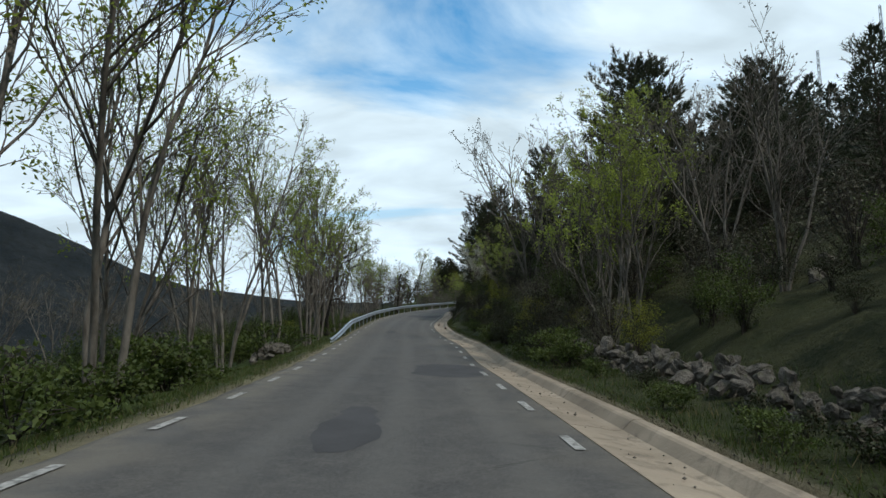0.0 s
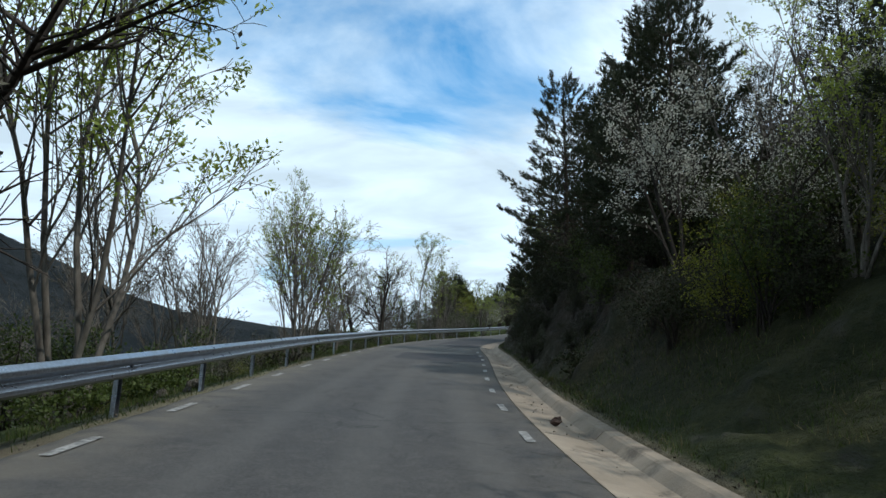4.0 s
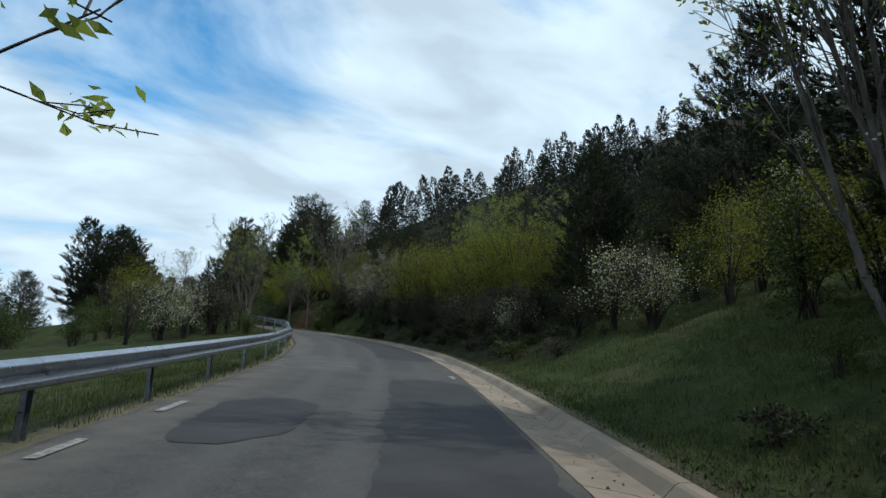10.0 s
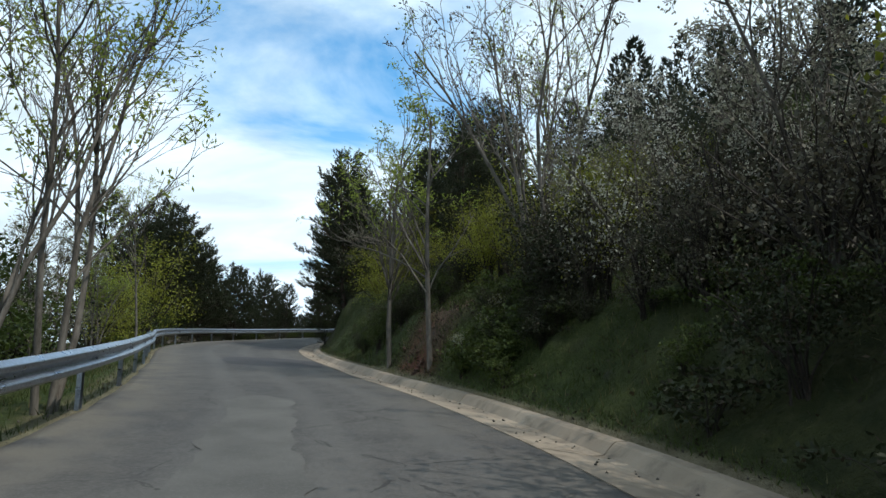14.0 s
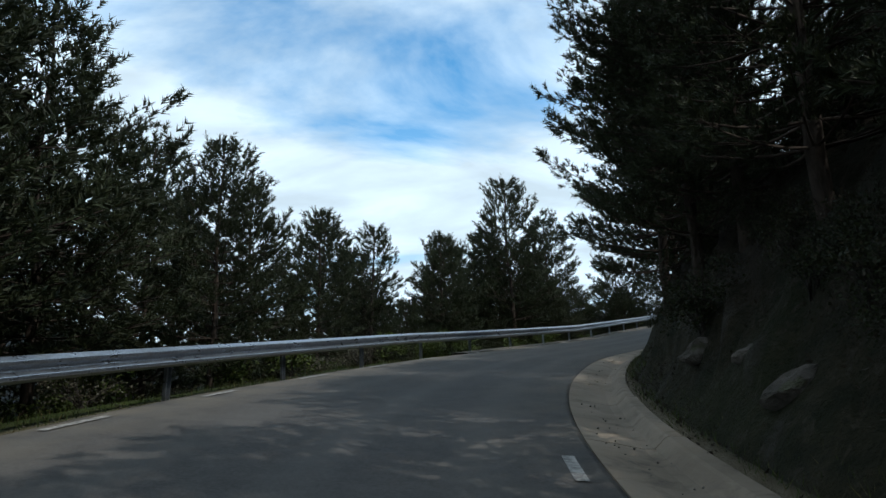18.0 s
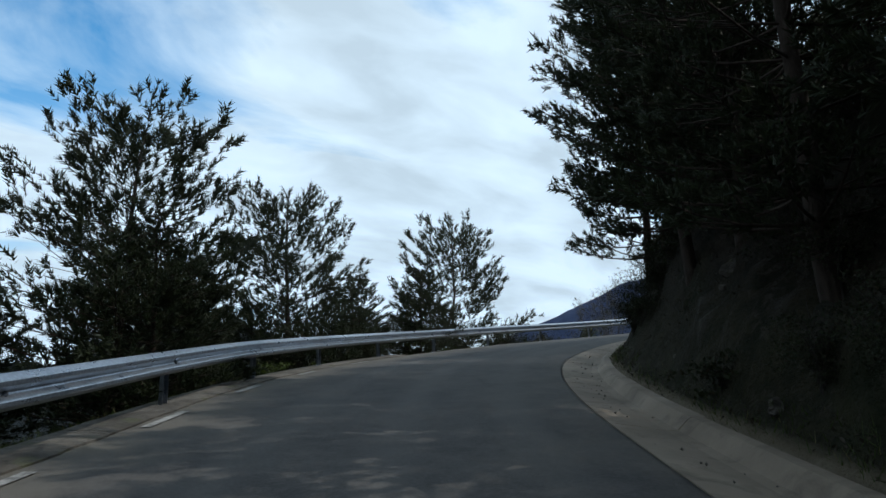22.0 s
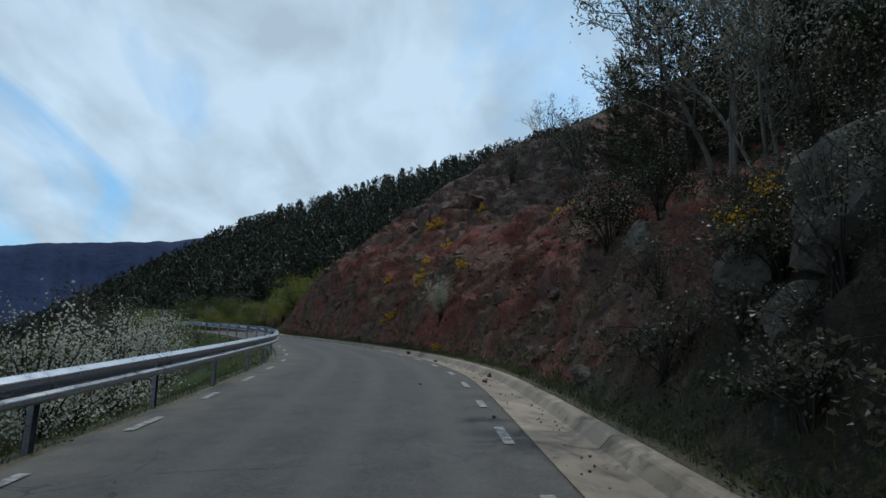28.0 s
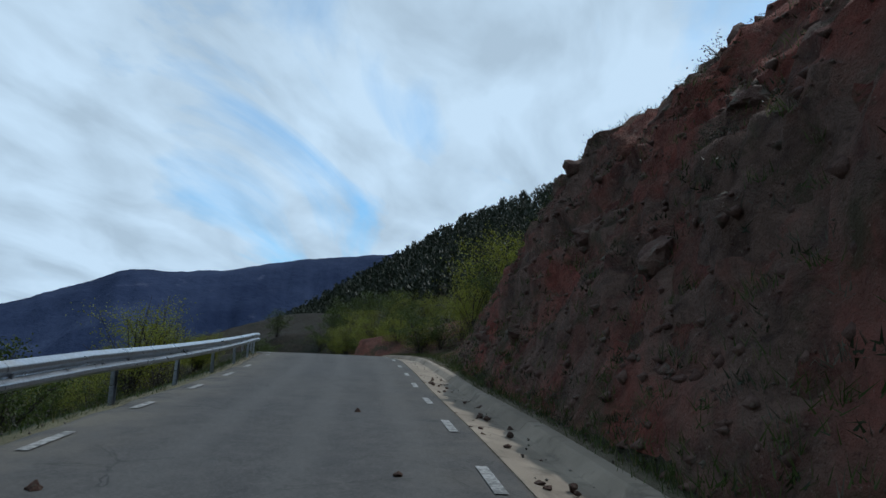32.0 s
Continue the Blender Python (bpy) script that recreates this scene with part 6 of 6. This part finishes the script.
# ---- rocks ----
def rock_mesh(seed, material, squash=(1, 1, 0.75), sharp=0.35, sub=2):
    bm = bmesh.new()
    bmesh.ops.create_icosphere(bm, subdivisions=sub, radius=0.5)
    rng = random.Random(seed)
    cuts = [(Vector((rng.uniform(-1, 1), rng.uniform(-1, 1), rng.uniform(-.6, 1))).normalized(), rng.uniform(0.22, 0.40)) for _ in range(12)]
    for v in bm.verts:
        p = v.co.copy()
        for nrm, lim in cuts:          # flat broken faces
            over = p.dot(nrm) - lim
            if over > 0:
                p -= nrm * over * 0.9
        p *= 1 + sharp * 0.5 * noise.fractal(p * 3.1 + Vector((seed * 7.7, 0, 0)), 0.8, 2.1, 4)
        v.co = Vector((p.x * squash[0], p.y * squash[1], p.z * squash[2]))
    return bm_mesh("rock", bm, material)


GREY_ROCKS = [rock_mesh(i, M["rock_grey"], (1.2, 0.9, 0.7 + 0.1 * (i % 3)), 0.6, 3) for i in range(6)]
RED_ROCKS = [rock_mesh(20 + i, M["rock_red"], (1.2, 1.0, 0.8 + 0.15 * (i % 3)), 0.6, 3) for i in range(6)]
RR = np.random.default_rng(31)


def rock(s, d, size, red=False, sink=0.3, label="", stand=1.0, category="rock", parent=None, name="boulder", up=0.0):
    me = (RED_ROCKS if red else GREY_ROCKS)[RR.integers(6)]
    p = ground_at(s, d)
    ob = new(name, me)
    ob.matrix_basis = Matrix.LocRotScale(p + Vector((0, 0, size * (0.35 - sink) * stand + up)), Euler((RR.normal(0, .25 if parent is None else .8), RR.normal(0, .25 if parent is None else .8), RR.uniform(0, 6.28))), (size, size * RR.uniform(.75, 1.1), size * stand * RR.uniform(.8, 1.1)))
    if parent:
        ob.parent = parent
    else:
        tagged(ob, label or ("reddish-brown boulder on the slope" if red else "grey limestone boulder on the bank"), category, "boulders on the bank")
    return ob


for s, d, size, red, stand in [(80.9, 3.3, 1.15, 0, 1.3), (79.6, 2.9, .4, 0, 1.0), (110.7, 4.1, .5, 0, 1.2), (211.5, 4.1, 1.0, 0, 1.9), (212.4, 4.3, .7, 0, 1.0), (216.2, 4.3, 1.5, 0, 1.25), (217.6, 4.5, .8, 0, 1.1), (222.0, 4.6, 1.2, 0, 1.1), (223.4, 4.2, .8, 0, 1),
                                (187, 3.0, .7, 0, .9), (188.4, 3.1, .5, 0, .8), (190.2, 2.9, .6, 0, .9), (194, 3.2, .7, 0, .9), (197, 3.4, 1.1, 0, .7), (200.5, 3.2, .8, 0, .9), (272.8, 3.6, 1.3, 0, 1.5), (274.2, 3.9, 1.6, 0, 1.2), (276.5, 4.4, 1.4, 0, 1.1), (279.4, 4.6, 1.7, 0, 1.2), (281.6, 4.0, 1.0, 0, 1.1),
                                (286.4, 4.8, 1.0, 0, 1.0), (288.4, 5.2, .9, 0, .9), (265.4, 4.0, 1.0, 0, 1.1), (266.6, 3.6, .7, 0, 1.0), (252, 3.2, .9, 0, 1), (258, 3.5, 1.2, 0, .9), (247, 3.2, .8, 0, .9),
                                (315.1, 8.6, 1.3, 1, 2.5), (315.6, 8.9, .9, 1, 2.2), (316.6, 8.4, 1.4, 1, 1.1), (313.3, 9.6, 1.7, 1, 1.2), (311.2, 10.4, 1.8, 1, 1.0), (309.0, 11.2, 1.7, 1, 1.2), (306.6, 11.6, 1.9, 1, 1.1), (304.2, 12.2, 1.6, 1, 1.2), (302, 12.6, 1.9, 1, 1.1), (299.4, 12.8, 1.6, 1, 1.0),
                                (318.6, 7.4, 1.3, 1, 1.1), (320.8, 6.6, 1.2, 1, 1.2), (323, 5.8, 1.0, 1, 1.1), (325.6, 4.9, 1.1, 1, .9), (327.6, 4.3, .9, 1, .9), (307.5, 7.4, 1.5, 1, .8), (304, 6.4, 1.6, 1, .7), (300.5, 7.2, 1.1, 1, .8), (296.5, 6.4, 1.0, 1, .8), (310.5, 6.6, 1.3, 1, .8), (297, 9.6, 1.2, 1, .9), (293.4, 8.4, 1.2, 1, .9)]:
    rock(s, d, size, bool(red), 0.28, stand=stand)
for _ in range(90):
    s = RR.uniform(284, 334)
    rock(s, RR.uniform(3.2, 12.5) * (1 if s < 322 else .55), RR.uniform(.2, .75) * RR.uniform(.6, 1.3), True, 0.32, stand=RR.uniform(.6, 1.1))
for k in range(34):
    rock(RR.uniform(158.3, 160.8), RR.uniform(2.5, 4.6), RR.uniform(.06, .20), True, 0.2, "broken lump of red earth and stone on the washed bank", stand=.7)
for _ in range(40):
    rock(RR.uniform(256, 286), RR.uniform(2.9, 6.0), RR.uniform(.3, .85), False, 0.3, stand=RR.uniform(.8, 1.3))
for _ in range(110):
    rock(RR.uniform(178, 284), RR.uniform(3.2, 7.5), RR.uniform(.14, .42), False, 0.35)
for _ in range(60):
    rock(RR.uniform(60, 108), RR.uniform(3.2, 7.0), RR.uniform(.10, .26), False, 0.35)

# dry-stone wall at the foot of the slope
wall = thing("dry_stone_wall", None, "tumbled dry-stone wall of grey field stones", "wall")
for s in np.arange(5.5, 21, 0.30):
    for row in range(4):
        if row == 3 and RR.random() < .5:
            continue
        rock(s + RR.normal(0, .08), 4.95 + RR.normal(0, .12) + 0.05 * row, RR.uniform(.2, .42), False, 0.08, parent=wall, name="stone", up=0.15 * row - 0.06)
for s in np.arange(8, 20, 1.1):
    rock(s + RR.normal(0, .3), RR.uniform(9.5, 13.5), RR.uniform(.4, .9), False, 0.25)
# heap of stones on the verge
heap = thing("stone_heap", None, "heap of pale stones on the grass verge", "stones")
for k in range(38):
    r = RR.uniform(0, 1) ** .6
    a = RR.uniform(0, 6.28)
    rock(27.6 + math.cos(a) * r * 1.5, -5.9 + math.sin(a) * r * .8, RR.uniform(.22, .5), False, 0.1, parent=heap, name="stone", up=0.5 * (1 - r))
for s0, d0, cnt, rad in [(183.5, -6.0, 26, 1.6), (186.5, -6.4, 18, 1.4), (243.5, -7.4, 14, 1.0), (56, -4.6, 6, .6)]:
    h2 = thing("stone_heap", None, "scatter of pale stones behind the guardrail", "stones")
    for k in range(cnt):
        rock(s0 + RR.normal(0, rad), d0 + RR.normal(0, .4), RR.uniform(.15, .4), False, 0.15, parent=h2, name="stone")

# fallen stones on the road and in the gutter
for s, d, size in [(321.0, -.4, .10), (317, .1, .09), (316.2, -2.6, .11), (300.9, 2.35, .22), (289.8, 2.4, .12), (283.0, 1.1, .07), (275.5, -.9, .06), (287.5, .4, .07), (52.8, 2.2, .18), (47.6, 2.6, .2)]:
    p = spot(s, d, 0.0)
    ob = thing("fallen_stone", RED_ROCKS[RR.integers(6)], "small fallen stone lying on the road", "stone", "fallen stones")
    ob.matrix_basis = Matrix.LocRotScale(Vector(p) + Vector((0, 0, size * .22)), Euler((0, 0, RR.uniform(0, 6))), (size, size, size))
for k in range(70):
    s = RR.uniform(314, 329) if k < 55 else RR.uniform(286, 314)
    f = RR.uniform(.02, .75)
    size = RR.uniform(.04, .13)
    p = spot(s, float(at_station(s, ADR)) + f, -0.03 - 0.07 * (f > .5))
    ob = thing("fallen_stone", RED_ROCKS[RR.integers(6)], "small reddish stone lying in the gutter", "stone", "fallen stones")
    ob.matrix_basis = Matrix.LocRotScale(Vector(p) + Vector((0, 0, size * .2)), Euler((0, 0, RR.uniform(0, 6))), (size, size, size * .8))


# ---- small growth: grass, litter, pebbles ----
def cover(name, s0, s1, offs, count, length, width, material, up, label, seed, category="grass", flat=False):
    """Blades or leaves scattered on the near ground; offs(s) gives the band's two distances from the alignment."""
    rng = np.random.default_rng(seed)
    s = rng.uniform(s0, s1, count)
    d0, d1 = offs(s)
    u = rng.uniform(0, 1, count)
    d = d0 + (d1 - d0) * u
    ii = np.clip(((s + 12) / 0.6), 0, r_ - 1.001)
    i0 = ii.astype(int)
    fi = (ii - i0)[:, None]
    P = np.empty((count, 3))
    for k in np.unique(i0):
        m = i0 == k
        a = np.stack([np.interp(d[m], _d[k], NP[k, :, c]) for c in range(3)], -1)
        b = np.stack([np.interp(d[m], _d[k + 1], NP[k + 1, :, c]) for c in range(3)], -1)
        P[m] = a + (b - a) * fi[m]
    clump = np.array([noise.noise(Vector((x * .9, y * .9, seed))) for x, y in P[:, :2]])
    ok = clump > rng.uniform(-.55, .25, count)
    P = P[ok]
    n = len(P)
    dirs = rng.normal(0, 1, (n, 3)) * (1 if flat else .45) + [0, 0, up]
    P[:, 2] -= 0.01
    return thing(name, mesh_of(name, *(blades if flat or category == "undergrowth" else spikes)(P, dirs, length, width, rng), M[material]), label, category, kind="stuff")


near_l = lambda a, b: (lambda s: (at_station(s, ADL) - a, at_station(s, ADL) - b))
near_r = lambda a, b: (lambda s: (at_station(s, ADR) + GUT + a, at_station(s, ADR) + GUT + b))
cover("grass", -8, 130, near_l(.45, 3.2), 52000, .15, .014, "grass", 1.2, "uneven grass on the valley-side verge", 1)
cover("grass", 112, 170, near_l(.45, 6.0), 34000, .14, .014, "grass", 1.2, "short meadow grass below the road", 2)
cover("grass", 165, 345, near_l(.45, 2.8), 46000, .14, .013, "grass", 1.2, "thin dry grass along the guardrail", 3)
cover("grass", -8, 62, near_r(.15, 3.2), 40000, .14, .013, "grass", 1.2, "rough grass on the hill-side verge", 4)
cover("grass", 106, 136, near_r(.2, 7.0), 44000, .14, .014, "grass", 1.2, "bright grass slope beside the gutter", 5)
cover("grass", 255, 345, near_r(.1, 1.3), 15000, .13, .013, "grass", 1.1, "tufts of grass at the foot of the red slope", 6)
cover("litter", 56, 112, near_r(.1, 6), 44000, .07, .03, "litter", .5, "dead leaves and twigs on the shaded bank", 7, "leaf litter", True)
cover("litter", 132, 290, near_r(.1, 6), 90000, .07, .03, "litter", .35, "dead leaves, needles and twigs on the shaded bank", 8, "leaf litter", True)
cover("undergrowth", 56, 112, near_r(.15, 6), 70000, .085, .012, "litter", .8, "ivy, fern and thin grass on the shaded bank", 13)
cover("undergrowth", 132, 160, near_r(.15, 5), 26000, .085, .012, "grass", .8, "thin grass and fern under the bushes", 14)
cover("undergrowth", 166, 288, near_r(.12, 5), 90000, .075, .012, "litter", .8, "dry grass, fern and heather on the shaded bank", 15)
cover("undergrowth", 20, 58, near_r(.3, 6), 40000, .10, .012, "grass", .8, "low dark growth under the trees", 16)
cover("grass", 150, 174, near_r(.25, 7.0), 30000, .17, .014, "grass", 1.3, "long grass round the young trees on the bank", 17)
cover("litter", 157.4, 162.4, near_r(.15, 2.8), 2200, .11, .035, "litter", .3, "dead leaves and bark on the washed red soil", 19, "leaf litter", True)


cover("grass", -8, 345, near_r(.02, .38), 36000, .12, .012, "grass", 1.2, "weeds growing over the gutter's outer lip", 51)
cover("litter", -8, 345, near_r(.0, .45), 26000, .06, .025, "litter", .4, "dead leaves and twigs along the gutter", 52, "leaf litter", True)


def on_slope(n, rng, power):
    """Points on the red cutting, more of them near its foot."""
    r, c = SLOPE.shape[:2]
    fi, fj = rng.uniform(22, r - 16, n), (rng.uniform(0, 1, n) ** power) * (c - 2)
    i, j = fi.astype(int), fj.astype(int)
    a, b = (fi - i)[:, None], (fj - j)[:, None]
    return SLOPE[i, j] * (1 - a) * (1 - b) + SLOPE[i + 1, j] * a * (1 - b) + SLOPE[i, j + 1] * (1 - a) * b + SLOPE[i + 1, j + 1] * a * b


def slope_growth(count, tufts, power, length, width, material, up, label, seed):
    """Herbs and dry grass in tufts on the cutting."""
    rng = np.random.default_rng(seed)
    base = on_slope(tufts, rng, power)
    P = base[rng.integers(0, tufts, count)] + rng.normal(0, 0.09, (count, 3)) * [1, 1, 0.3]
    dirs = rng.normal(0, .5, (count, 3)) + [0, 0, up]
    thing("scrub", mesh_of("scrub", *spikes(P, dirs, length, width, rng), M[material]), label, "scrub", kind="stuff")


slope_growth(30000, 1500, 2.6, .17, .013, "grass", 1.1, "tufts of green grass at the foot of the cutting", 41)
slope_growth(26000, 1700, 1.1, .15, .012, "leaf_grey", 1.0, "dry grey herbs on the red cutting", 42)
slope_growth(26000, 1500, 1.0, .10, .022, "leaf_dark", .7, "low dark herbs on the red cutting", 43)


def scree():
    """Loose stones, from gravel to fist size and more, strewn over the red cutting."""
    rng = np.random.default_rng(18)
    n = 11000
    P = on_slope(n, rng, 1.2)
    k = (0.018 + 0.10 * rng.uniform(0, 1, (n, 1, 1)) ** 3.5)
    base = np.array([[1, 0, 0], [-1, 0, 0], [0, 1, 0], [0, -1, 0], [0, 0, .8], [0, 0, -.8]], float)
    V = P[:, None] + base[None] * k * rng.uniform(.5, 1.4, (n, 6, 3))
    f = np.array([[0, 2, 4], [2, 1, 4], [1, 3, 4], [3, 0, 4], [2, 0, 5], [1, 2, 5], [3, 1, 5], [0, 3, 5]])
    thing("scree", mesh_of("scree", V.reshape(-1, 3), (np.arange(n)[:, None, None] * 6 + f[None]).reshape(-1, 3), M["rock_red"]), "loose reddish stones strewn over the cutting", "scree", kind="stuff")


scree()


def pebbles():
    rng = np.random.default_rng(8)
    n = 6500
    s = rng.uniform(-8, 345, n)
    side = rng.random(n) < .35
    d = np.where(side, at_station(s, ADL) - rng.uniform(.3, .9, n), at_station(s, ADR) + np.where(rng.random(n) < .5, rng.uniform(GUT, GUT + .5, n), rng.uniform(.02, .85, n)))
    z = np.where(side, -0.03, np.where(d > at_station(s, ADR) + GUT, .10, np.where(d > at_station(s, ADR) + .5, -.075, -.02)))
    P = spot(s, d) + np.stack([0 * z, 0 * z, z], -1)
    k = rng.uniform(.006, .024, (n, 1, 1))
    base = np.array([[1, 0, 0], [-1, 0, 0], [0, 1, 0], [0, -1, 0], [0, 0, .8], [0, 0, -.8]], float)
    V = P[:, None] + base[None] * k * rng.uniform(.6, 1.3, (n, 6, 3))
    f = np.array([[0, 2, 4], [2, 1, 4], [1, 3, 4], [3, 0, 4], [2, 0, 5], [1, 2, 5], [3, 1, 5], [0, 3, 5]])
    F_ = (np.arange(n)[:, None, None] * 6 + f[None]).reshape(-1, 3)
    thing("gravel", mesh_of("gravel", V.reshape(-1, 3), F_, M["rock_grey"]), "loose gravel along both road edges", "gravel", kind="stuff")


pebbles()

# bare branches fallen or hanging on the bank
for s, d, ln, yaw in [(150, 4.6, 2.2, 70), (141, 5.0, 1.8, 20), (92, 4.4, 1.2, 40)]:
    p = ground_at(s, d)
    rng = np.random.default_rng(int(s))
    pts = np.array([[0, 0, .25], [ln * .3, .1, .5], [ln * .65, .05, .62], [ln, .2, .95]]) + rng.normal(0, .05, (4, 3))
    ob = thing("dead_branch", mesh_of("dead_branch", *tubes([(pts, np.array([.045, .04, .03, .015])), (np.array([pts[1], pts[1] + [.3, .4, .3]]), np.array([.02, .008]))], 6), M["bark_ash"], True), "bare fallen branch lying on the bank", "branch")
    ob.matrix_basis = Matrix.Translation(p) @ pose(0, 0, 0, 0, 0, yaw)

# slender masts on the hill
for s, d, tall in [(43.1, 30, 10.5), (41.0, 33.5, 12.0)]:
    p = ground_at(s, d)
    mast = thing("mast", None, "slender steel mast on the hillside", "mast", "masts on the hill")
    L = [(np.array([[x, y, -0.5], [x * .5, y * .5, tall]]), np.array([.03, .02])) for x, y in ((.16, 0), (-.08, .14), (-.08, -.14))]
    part("legs", mesh_of("legs", *tubes(L, 5), M["steel"]), mast)
    Z = np.arange(0, tall, .5)
    cor = lambda z, k: np.array([(.16, -.08, -.08)[k], (0, .14, -.14)[k], 0]) * (1 - .5 * z / tall) + np.array([0, 0, z])
    part("bracing", mesh_of("bracing", *tubes([(np.array([cor(z, k), cor(z + .5, (k + 1) % 3)]), np.array([.012, .012])) for z in Z for k in range(3)], 4), M["steel"]), mast)
    mast.matrix_basis = Matrix.Translation(p)
